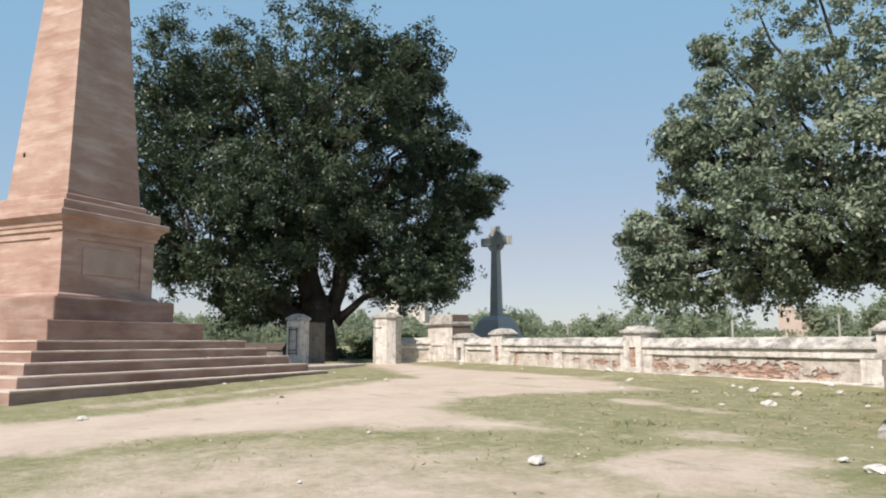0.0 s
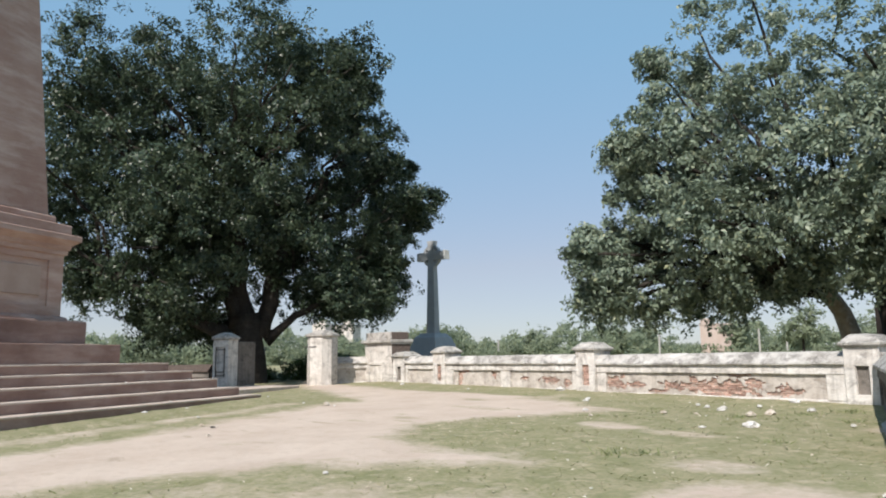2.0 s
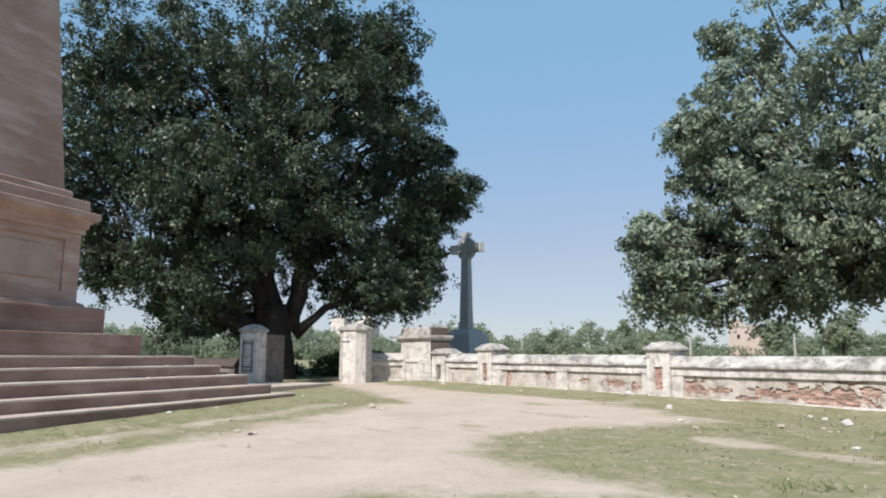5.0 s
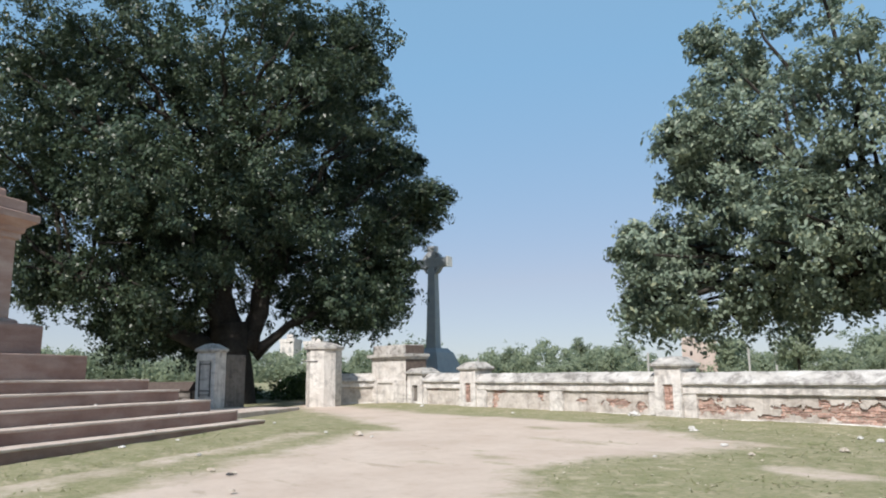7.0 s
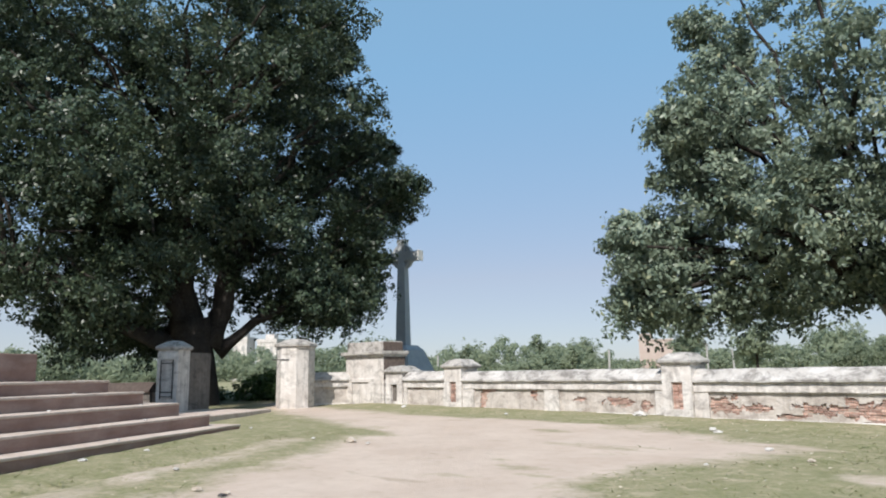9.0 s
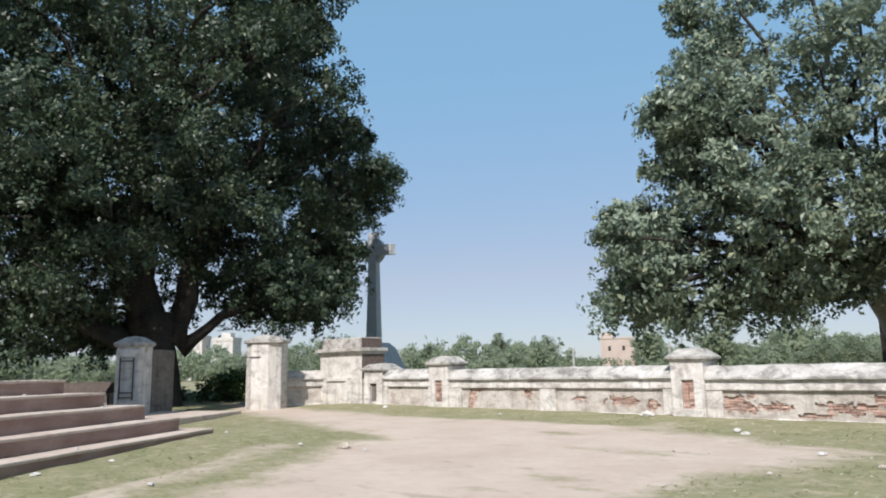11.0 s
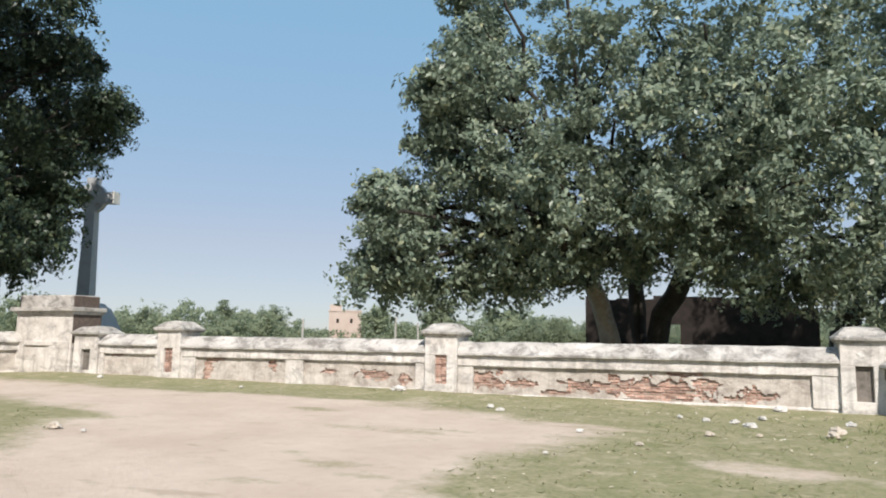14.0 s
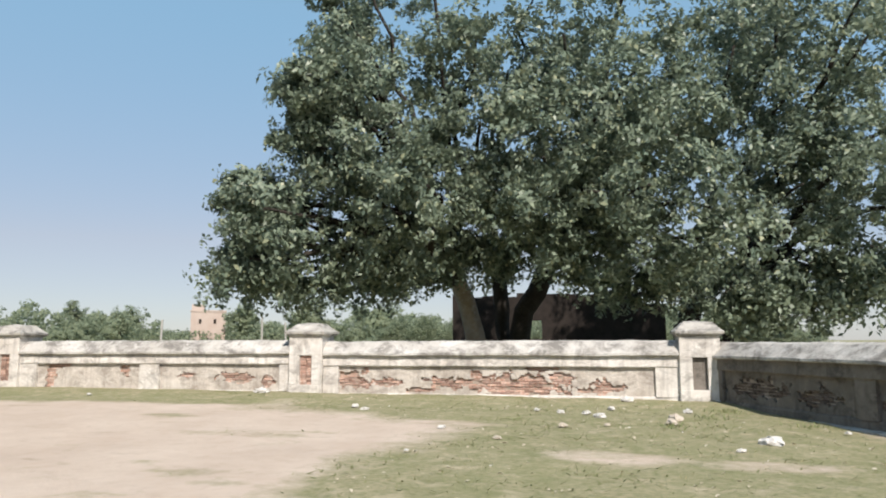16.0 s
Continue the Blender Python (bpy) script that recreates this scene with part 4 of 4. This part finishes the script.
LOBES_1_HIGH = [
    (-19.1, 25.6, 5.5, 0.8),
    (-19.5, 23.9, 5.6, 0.45), (-17.8, 24.5, 8.4, 0.8), (-18.1, 24.4, 7.2, 0.65), (-17.6, 26.7, 12.4, 0.8), (-17.3, 26.6, 11.0, 0.8), (-17.1, 25.7, 9.9, 0.8), (-18.4, 23.4, 4.8, 1.0), (-17.8, 25.2, 4.7, 1.4),
    (-17.1, 25.1, 6.4, 1.3), (-16.9, 24.3, 9.1, 1.0), (-17.4, 24.3, 8.6, 0.8), (-17.7, 29.7, 12.6, 1.2), (-15.2, 25.3, 7.9, 1.5), (-15.8, 25.0, 5.1, 1.5), (-14.0, 24.2, 5.4, 1.4),
    (-13.8, 25.2, 9.1, 1.4), (-12.9, 26.0, 10.4, 1.1), (-12.8, 26.0, 7.6, 1.4), (-17.5, 29.3, 14.8, 1.2), (-15.2, 29.6, 15.2, 1.3), (-19.3, 23.8, 5.0, 0.35), (-18.0, 26.7, 12.7, 0.6),
]
LOBES_1 = LOBES_1_LOW + LOBES_1_HIGH
build_tree("tree", "tall banyan tree with a leaning grey trunk behind the wall", (-13.9, 33.9, 0.05),
           [((-13.9, 33.9, -0.2), (-14.8, 32.6, 3.7), 0.44, 0.30)], LOBES_1, M_LEAF_B, 21, 4.6, view=(-0.15, 0.99, 0), hanging=220, bark=M_BARK_PALE, leaf=0.185, per=35, thin=8.8)
LOBES_2_LOW = [
    (-11.3, 25.7, 4.7, 1.3), (-8.2, 25.8, 4.2, 1.0), (-10.1, 26.9, 4.2, 0.8), (-6.8, 25.7, 3.9, 1.0), (-6.5, 25.4, 4.7, 1.3), (-13.2, 29.7, 4.1, 0.7), (-12.5, 30.9, 3.9, 0.6),
    (-11.7, 29.9, 4.3, 0.7), (-10.5, 30.0, 3.7, 0.7), (-9.5, 30.1, 3.4, 0.7), (-8.5, 30.1, 3.1, 0.7), (-7.8, 30.0, 3.0, 0.5), (-9.8, 29.0, 4.3, 0.7), (-7.3, 28.9, 3.5, 0.7),
    (-6.7, 29.9, 3.2, 0.6),
]
LOBES_2_HIGH = [
    (-12.1, 27.3, 9.6, 1.7), (-10.3, 27.0, 10.6, 1.7), (-10.9, 25.3, 6.3, 1.5), (-9.3, 25.0, 7.4, 1.5), (-7.8, 26.3, 9.4, 1.6), (-9.4, 24.7, 5.1, 1.4), (-8.1, 24.5, 5.2, 1.4),
    (-7.2, 26.0, 6.9, 1.5), (-10.9, 27.0, 12.9, 1.7), (-8.1, 26.9, 12.9, 1.7), (-12.4, 26.3, 5.6, 1.2),
]
LOBES_2 = LOBES_2_LOW + LOBES_2_HIGH
build_tree("tree", "spreading banyan tree with a thick forked trunk behind the wall", (-12.9, 34.6, 0.05),
           [((-13.2, 34.6, -0.2), (-10.8, 33.0, 5.4), 0.42, 0.3), ((-13.0, 34.9, -0.2), (-13.7, 33.4, 6.4), 0.32, 0.2)], LOBES_2, M_LEAF_B, 31, 4.8, view=(0, 1, 0), hanging=150, core=((-9.6, 30.8, 8.8, 3.0, 1.6, 3.8, 160),), leaf=0.185, per=35, thin=11.5)
LOBES_3 = [
           (-4.1, 31.2, 8.0, 2.4), (-4.7, 30.3, 11.1, 2.4), (-2.6, 30.2, 10.1, 2.4), (-3.1, 29.3, 6.0, 2.0), (-4.8, 29.0, 4.3, 1.3), (-3.1, 28.7, 3.4, 1.3),
           (-1.4, 28.6, 6.9, 2.2), (-1.1, 29.0, 3.9, 1.6), (-0.8, 29.4, 10.8, 2.4), (0.1, 28.4, 5.3, 2.2), (1.0, 29.5, 8.5, 2.4), (-3.2, 30.0, 13.6, 2.2),
           (-0.4, 29.2, 13.3, 2.4), (-2.0, 29.5, 2.6, 0.9), (-4.0, 29.0, 2.7, 0.8), (-5.6, 29.3, 2.6, 0.7),
           (-5.8, 31.8, 3.6, 0.7), (-5.0, 30.7, 3.1, 0.7), (-4.2, 30.5, 2.7, 0.7), (-3.2, 30.3, 2.8, 0.7), (-2.3, 30.0, 3.1, 0.7), (-1.4, 29.7, 3.1, 0.8), (-4.4, 30.6, 2.0, 0.4), (-0.6, 29.4, 3.2, 0.8)]
build_tree("tree", "large banyan tree with twin trunks behind the corner pier", (-5.8, 36.2, 0.05),
           [((-6.0, 36.1, -0.2), (-5.6, 35.6, 4.2), 0.55, 0.4), ((-5.0, 36.4, -0.2), (-3.9, 35.4, 4.0), 0.42, 0.3)], LOBES_3, M_LEAF_B, 41, 5.0, view=(0.1, 1, 0), hanging=200, leaf=0.19, per=36)


# ---- beyond the wall ----
def build_cross():
    c = thing("memorial_cross", pose(-36.05, 28.8, 0.0, 0, 0, 14), "tall grey granite ringed cross on a tapered pedestal", "cross")
    part("pedestal", square_rings([(1.6, -0.4), (1.55, 0.5), (1.42, 0.55), (0.78, 2.35), (0.70, 2.42), (0.55, 2.60)]), M_GRANITE, c)
    bm = bmesh.new()
    loops = []
    for w, d, z in ((0.33, 0.25, 2.0), (0.23, 0.18, 6.55), (0.21, 0.17, 6.9), (0.21, 0.17, 7.6), (0.25, 0.18, 8.15)):
        loops.append([bm.verts.new((sx * w, sy * d, z)) for sx, sy in ((-1, -1), (1, -1), (1, 1), (-1, 1))])
    for a, b in zip(loops, loops[1:]):
        for i in range(4):
            j = (i + 1) % 4
            bm.faces.new((a[i], a[j], b[j], b[i]))
    bm.faces.new(loops[-1])
    bm.faces.new(loops[0][::-1])
    part("shaft", bm, M_GRANITE, c)
    arm = part("arm", box(-1.08, 1.08, -0.185, 0.185, 6.98, 7.48, 0.02), M_GRANITE, c)
    # Paler, slightly wider slab on the +x end of the arm.
    part("arm_end", box(1.075, 1.14, -0.24, 0.24, 6.96, 7.50, 0.01), M_PALE, arm, "bright pale stone arm end")
    ring = bmesh.new()
    n = 32
    loops = []
    for k in range(n):
        a = 2 * math.pi * k / n
        loops.append([ring.verts.new((r * math.cos(a), y, 7.23 + r * math.sin(a))) for r, y in ((0.5, -0.13), (0.66, -0.13), (0.66, 0.13), (0.5, 0.13))])
    for k in range(n):
        p, q = loops[k], loops[(k + 1) % n]
        for i in range(4):
            j = (i + 1) % 4
            ring.faces.new((p[i], p[j], q[j], q[i]))
    part("ring", ring, M_GRANITE, c)
    return c


build_cross()


def build_hut():
    """A roofless brick ruin under the trees."""
    hut = thing("ruined_hut", pose(-16.6, 41.2, 0.0), "dark ruined brick hut with a small window under the trees", "building")
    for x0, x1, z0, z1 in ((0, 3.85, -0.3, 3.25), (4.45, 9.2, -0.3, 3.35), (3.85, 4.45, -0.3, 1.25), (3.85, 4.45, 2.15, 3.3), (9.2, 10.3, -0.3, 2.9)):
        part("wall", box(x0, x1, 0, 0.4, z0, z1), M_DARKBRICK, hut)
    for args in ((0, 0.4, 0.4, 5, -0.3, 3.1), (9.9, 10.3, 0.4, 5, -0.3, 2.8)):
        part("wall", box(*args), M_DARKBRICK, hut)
    cr = bmesh.new()
    rnd = random.Random(8)
    x = 0.0
    while x < 9.1:
        w = rnd.uniform(0.25, 0.6)
        add_box(cr, x, x + w, 0.02, 0.38, 3.2, 3.32 + rnd.uniform(-0.05, 0.22))
        x += w
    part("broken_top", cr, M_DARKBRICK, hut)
    return hut


build_hut()


def build_house():
    h = thing("far_house", pose(-71.0, 108.2, 0, 0, 0, 30), "small distant brick house with a stair tower", "house")
    bm = bmesh.new()
    add_box(bm, 0, 5.2, 0, 5, -1, 6.0)
    part("wall", bm, M_HOUSE, h)
    part("stair_tower", box(0.1, 2.0, 0.2, 2.5, 6.0, 7.0), M_HOUSE, h)
    for x in (1.2, 3.4):
        part("window", box(x, x + 0.4, -0.06, 0.1, 4.0, 4.7), M_DARKBRICK, h)
    part("parapet", box(-0.1, 5.3, -0.1, 5.1, 5.85, 6.1), M_HOUSE, h)
    return h


build_house()


def build_post(x, y, top, lean=0.0):
    p = part("fence_post", box(-0.11, 0.11, -0.11, 0.11, -0.3, top, 0.02), M_CONCRETE)
    p.matrix_basis = pose(x, y, 0, 0, lean, 20)
    return tagged(p, "thin grey concrete fence post standing in scrub", "post", "field fence posts")


for x, y, top, lean in ((-49.3, 87.9, 4.2, 0), (-50.5, 85.1, 3.0, 0), (-47.9, 91.9, 3.6, -2), (-56.1, 77.3, 3.6, 1), (-82.7, 74.8, 3.6, 0)):
    build_post(x, y, top, lean)


def build_flats(x, y, wide, deep, height):
    """A far apartment block with a stair head and rows of windows."""
    t = thing("apartment_block", pose(x, y, -0.3, 0, 0, 33), "distant pale concrete apartment block with small windows", "building", "blocks beyond the gate")
    part("wall", box(-wide / 2, wide / 2, -deep / 2, deep / 2, -0.5, height), M_POST, t)
    part("parapet", box(-wide / 2 - 0.12, wide / 2 + 0.12, -deep / 2 - 0.12, deep / 2 + 0.12, height - 0.5, height + 0.25), M_POST, t)
    part("stair_head", box(-wide * 0.2, wide * 0.25, -deep * 0.2, deep * 0.3, height + 0.2, height + 1.3), M_POST, t)
    for row in range(3):
        for col in range(2):
            u = -wide * 0.24 + col * wide * 0.48
            z = 2.0 + row * (height - 2.4) / 3
            part("window", box(u - 0.32, u + 0.32, -deep / 2 - 0.05, -deep / 2 + 0.1, z, z + 1.2), M_CONCRETE, t)
    return t


build_flats(-153.2, 82.6, 3.4, 3.6, 9.6)
build_flats(-151.0, 88.0, 4.6, 4.0, 9.2)


def build_low_house(x, y, wide, deep, height):
    h = thing("low_house", pose(x, y, -0.3, 0, 0, 33), "distant low whitewashed house with a flat roof", "house", "low houses beyond the gate")
    part("wall", box(-wide / 2, wide / 2, -deep / 2, deep / 2, -0.4, height), M_PALE, h)
    part("roof", box(-wide / 2 - 0.25, wide / 2 + 0.25, -deep / 2 - 0.25, deep / 2 + 0.25, height - 0.02, height + 0.22, 0.03), M_CONCRETE, h)
    part("door", box(-0.5, 0.5, -deep / 2 - 0.05, -deep / 2 + 0.05, -0.3, 2.0), M_CONCRETE, h)
    return h


build_low_house(-136.0, 76.0, 7.0, 5.0, 3.0)
build_low_house(-133.0, 84.0, 8.0, 5.0, 3.3)
build_low_house(-139.0, 58.0, 9.0, 6.0, 3.6)


def far_tree(x, y, height, width, seed, mat=None):
    rng = np.random.default_rng(seed)
    t = thing("far_tree", pose(x, y, -0.2), "distant bushy green tree beyond the fields", "tree", "far trees")
    v, f = tube([(0, 0, -0.3), (0.1, 0, height * 0.3), (0.0, 0.1, height * 0.6)], [0.025 * height, 0.02 * height, 0.01 * height], 6, 0.1, seed)
    mesh_obj("trunk", v, f, M_BARK, t)
    k = 9 + int(width * 1.5)
    c = rng.normal(size=(k, 3))
    c /= np.linalg.norm(c, axis=1)[:, None]
    c = c * (0.35 + 0.5 * rng.random(k))[:, None] * np.array([width * 0.5, width * 0.5, height * 0.36]) + np.array([0, 0, height * 0.58])
    c[:, 2] = np.maximum(c[:, 2], height * 0.12)
    sub = np.repeat(c, 14, axis=0) + rng.normal(size=(k * 14, 3)) * np.array([0.11 * width, 0.11 * width, 0.09 * height])
    away = sub - np.array([0, 0, height * 0.45])
    away = away / (np.linalg.norm(away, axis=1)[:, None] + 1e-6)
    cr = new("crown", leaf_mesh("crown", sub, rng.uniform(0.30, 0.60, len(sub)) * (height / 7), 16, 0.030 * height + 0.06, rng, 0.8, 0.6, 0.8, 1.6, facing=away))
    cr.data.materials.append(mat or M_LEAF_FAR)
    cr.parent = t
    tagged(cr, kind="stuff")
    return t


rf = random.Random(17)
for k in range(90):
    # a ragged belt of trees across the fields, from west to north-east
    a = radians(75 + 95 * (k + rf.uniform(-0.3, 0.3)) / 89)
    d = rf.uniform(80, 150)
    h = d * rf.choice((0.017, 0.020, 0.024, 0.028, 0.036)) * rf.uniform(0.9, 1.1)
    if abs(math.degrees(a) - 121) < 3.5:
        d, h = 150, 3.2
    far_tree(-9 + d * math.cos(a), 5 + d * math.sin(a), h + 0.8, h * rf.uniform(1.3, 2.6), 100 + k)
def build_woods():
    rng = np.random.default_rng(77)
    n = 7000
    a = np.radians(rng.uniform(78, 172, n))
    d = rng.uniform(118, 140, n)
    top = 5.0 + 0.9 * np.sin(a * 31) + 0.8 * np.sin(a * 77 + 1) + 0.6 * np.sin(a * 173)
    top = np.where(np.abs(np.degrees(a) - 121) < 2.2, 2.6, top)
    z = rng.random(n) ** 0.8 * np.maximum(top, 1.0)
    c = np.stack([-9 + d * np.cos(a), 5 + d * np.sin(a), z], -1)
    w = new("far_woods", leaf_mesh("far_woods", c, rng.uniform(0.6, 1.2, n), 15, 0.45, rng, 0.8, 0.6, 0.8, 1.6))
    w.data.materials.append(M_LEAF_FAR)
    return tagged(w, "low hazy green woodland along the horizon", "trees", kind="stuff")


build_woods()
# taller trees near the cross
for x, y, h, w, s in ((-71.8, 55.8, 7.0, 7.5, 7), (-100.2, 99.5, 8.4, 6.8, 8), (-92.6, 109.7, 9.6, 4.4, 9), (-85, 112, 9.0, 7.5, 11), (-88.5, 111, 7.6, 5.0, 15), (-56, 70, 4.8, 3.2, 10), (-40, 80, 8.0, 4.0, 12), (-34, 84, 7.0, 8, 13), (-50, 84, 6.5, 4, 14)):
    far_tree(x, y, h * 0.9, w, s)


def build_bush(x, y, w, d, h, seed, mat=None, label="dense dark green bush behind the gate"):
    rng = np.random.default_rng(seed)
    n = int(60 * w * d * h) + 60
    c = rng.random((n, 3)) * np.array([w, d, h]) - np.array([w / 2, d / 2, 0])
    c[:, 2] *= 0.8 + 0.2 * np.sin(c[:, 0] * 2.1 + seed)
    b = new("bush", leaf_mesh("bush", c, rng.uniform(0.15, 0.3, n), 12, 0.13, rng))
    b.data.materials.append(mat or M_LEAF_HEDGE)
    b.matrix_basis = pose(x, y, ground_z(x, y) - 0.05, 0, 0, 34)
    return tagged(b, label, "bush", "bushes", "stuff")


for args in ((-33.5, 20.0, 2.2, 3.8, 1.15, 1), (-36.0, 22.5, 2.6, 3.4, 1.2, 2), (-35.5, 17.5, 2.0, 2.5, 0.8, 3), (-38, 12, 3.0, 3.0, 0.9, 4)):
    build_bush(*args)
for k in range(15):
    x = -23 + k * 2.0 + rf.uniform(-0.7, 0.7)
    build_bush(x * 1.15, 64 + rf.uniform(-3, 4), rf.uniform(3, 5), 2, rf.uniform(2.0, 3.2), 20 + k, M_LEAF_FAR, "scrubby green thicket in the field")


# ---- litter, grass ----
def build_litter(x, y, size, seed, mat, label, tall=0.5):
    bm = bmesh.new()
    bmesh.ops.create_icosphere(bm, subdivisions=3, radius=1.0)
    for v in bm.verts:
        n = noise.noise_vector(v.co * 2.1 + Vector((seed * 3.3, seed, 0)))
        v.co = v.co + n * 0.5 + 0.22 * noise.noise_vector(v.co * 5.3 + Vector((seed, 0, seed)))
        v.co = Vector((v.co.x * size * 0.36, v.co.y * size * 0.27, max(-0.2, v.co.z) * size * 0.5 * tall))
    o = part("litter", bm, mat)
    o.matrix_basis = pose(x, y, ground_z(x, y) + 0.02, 0, 0, seed * 67 % 360)
    return tagged(o, label, "litter", "scraps of litter")


WHITE, TAN = "crumpled dirty white plastic bag on the ground", "faded tan wrapper scrap lying on the ground"
for k, (x, y, s) in enumerate(((-12.7, 4.1, 0.24), (-5.6, 7.7, 0.30), (-3.4, 10.0, 0.30), (-3.9, 10.3, 0.16), (-6.0, 5.3, 0.08), (-19.0, 7.9, 0.14),
                               (-9.4, 17.8, 0.2), (-16.2, 18.9, 0.42), (-9.8, 17.1, 0.22), (-9.6, 16.7, 0.28), (-9.1, 18.7, 0.30), (-8.2, 17.6, 0.26), (-7.65, 14.45, 0.40), (-8.1, 13.8, 0.15),
                               (-13.7, 17.3, 0.22), (-19.5, 18.1, 0.14), (-21.4, 11.6, 0.16), (-21.0, 11.9, 0.12), (-16.8, 8.5, 0.12), (-18.3, 7.8, 0.15), (-23.8, 18.4, 0.24), (-13.4, 16.9, 0.20), (-10.6, 17.4, 0.16), (-18.7, 11.9, 0.12), (-11.7, 15.0, 0.16), (-10.2, 17.15, 0.2), (-8.56, 7.2, 0.1), (-18.8, 8.9, 0.1), (-17.2, 12.0, 0.12), (-16.4, 3.1, 0.14), (-6.5, 15.5, 0.14), (-6.7, 18.2, 0.16), (-11.7, 13.1, 0.08))):
    build_litter(x, y, s, k + 1.0, M_PAPER, WHITE, 0.38)
for k, (x, y, s) in enumerate(((-17.8, 12.1, 0.28), (-10.1, 15.5, 0.20), (-8.5, 16.6, 0.34), (-9.5, 15.7, 0.12), (-15.1, 8.0, 0.14), (-13.3, 7.5, 0.12), (-14.6, 8.1, 0.12), (-8.6, 16.1, 0.3), (-10.84, 14.2, 0.14))):
    build_litter(x, y, s, k + 40.0, M_TAN, TAN, 0.4)
for k, (x, y, s) in enumerate(((-14.5, 8.0, 0.12),)):
    build_litter(x, y, s, k + 60.0, M_BLACK, "small black scrap of plastic on the ground", 0.4)


def build_step_scrap(x, y, z, size, seed):
    """A small scrap of paper lying on a tread of the monument."""
    place = MON @ Vector((x, y, z))
    o = build_litter(place.x, place.y, size, seed, M_PAPER, "small white paper scrap lying on a stone step", 0.4)
    o.matrix_basis = pose(place.x, place.y, place.z + 0.008, 0, 0, seed * 67 % 360)
    return o


for k, (x, y, z, s) in enumerate(((5.12, 1.6, 0.16, 0.10), (5.1, -2.2, 0.16, 0.08), (4.7, 2.9, 0.39, 0.10), (4.66, -0.4, 0.39, 0.08), (4.2, 1.1, 0.64, 0.09), (4.25, 3.4, 0.64, 0.08), (3.75, 2.2, 0.88, 0.09))):
    build_step_scrap(x, y, z, s, k + 80.0)


def build_grass():
    rng = np.random.default_rng(5)
    n = 26000
    x, y = rng.uniform(-20, -0.5, n), rng.uniform(4, 19.0, n)
    keep = rng.random(n) > dirt_amount(x, y) * 1.25 + 0.1
    x, y = x[keep], y[keep]
    clump = np.array([noise.noise(Vector((a * 1.7, b * 1.7, 3.0))) for a, b in zip(x, y)])
    keep = clump + rng.normal(size=len(x)) * 0.25 > -0.05
    x, y, clump = x[keep], y[keep], clump[keep]
    n = len(x)
    z = np.array([ground_z(a, b) for a, b in zip(x, y)]) - 0.005
    h = rng.uniform(0.015, 0.035, n) * (1 + 0.6 * np.clip(clump, 0, 1))
    ang = rng.uniform(0, 2 * math.pi, n)
    w = rng.uniform(0.008, 0.016, n)
    dx, dy = np.cos(ang) * w, np.sin(ang) * w
    lean = rng.normal(size=(n, 2)) * 2.6 * h[:, None]
    v = np.empty((n, 3, 3))
    v[:, 0] = np.stack([x - dx, y - dy, z], -1)
    v[:, 1] = np.stack([x + dx, y + dy, z], -1)
    v[:, 2] = np.stack([x + lean[:, 0], y + lean[:, 1], z + h], -1)
    me = bpy.data.meshes.new("grass")
    me.vertices.add(3 * n)
    me.vertices.foreach_set("co", v.ravel())
    me.loops.add(3 * n)
    me.loops.foreach_set("vertex_index", np.arange(3 * n, dtype=np.int32))
    me.polygons.add(n)
    me.polygons.foreach_set("loop_start", np.arange(0, 3 * n, 3, dtype=np.int32))
    me.polygons.foreach_set("loop_total", np.full(n, 3, dtype=np.int32))
    me.update(calc_edges=True)
    me.materials.append(M_GRASS)
    return tagged(new("grass", me), "short sparse yellow-green grass blades", "grass", kind="stuff")


build_grass()


def build_dry_leaves():
    rng = np.random.default_rng(9)
    n = 1500
    x, y = rng.uniform(-16, -2.5, n), rng.uniform(5, 19, n)
    keep = (dirt_amount(x, y) < 0.3) & (rng.random(n) < 0.6) & (x < -3.3 - (y - 10) * 0.42)
    c = np.stack([x, y, [ground_z(a, b) + 0.012 for a, b in zip(x, y)]], -1)[keep]
    o = new("dry_leaves", leaf_mesh("dry_leaves", c, np.full(len(c), 0.02), 1, 0.05, rng, 0.2, 4.0, 0.6))
    o.data.materials.append(M_DRY)
    return tagged(o, "scattered small dry fallen leaves and paper bits", "leaves", kind="stuff")


build_dry_leaves()


def build_weed(x, y, h, seed):
    """A loose tuft of long grass blades."""
    rng = np.random.default_rng(seed)
    verts, faces = [], []
    for k in range(56):
        bx, by = rng.normal(size=2) * 0.13
        top = rng.normal(size=2) * 0.10
        z = h * rng.uniform(0.4, 1.0)
        w = rng.normal(size=2) * 0.008
        i = len(verts)
        verts += [(bx - w[0], by - w[1], 0), (bx + w[0], by + w[1], 0), (bx + top[0], by + top[1], z)]
        faces.append((i, i + 1, i + 2))
    t = mesh_obj("grass_tuft", verts, faces, M_WEED)
    t.matrix_basis = pose(x, y, ground_z(x, y) - 0.01)
    return tagged(t, "loose tuft of longer pale green grass", "grass", "grass tufts", "stuff")


for k, (x, y, h) in enumerate(((-7.3, 10.6, 0.26), (-7.0, 11.0, 0.2), (-8.6, 15.8, 0.16), (-8.0, 16.9, 0.2), (-6.8, 16.2, 0.22), (-10.8, 16.2, 0.12), (-6.4, 13.0, 0.14), (-7.6, 17.9, 0.2), (-5.9, 17.2, 0.25))):
    build_weed(x, y, h * 0.55, 300 + k)
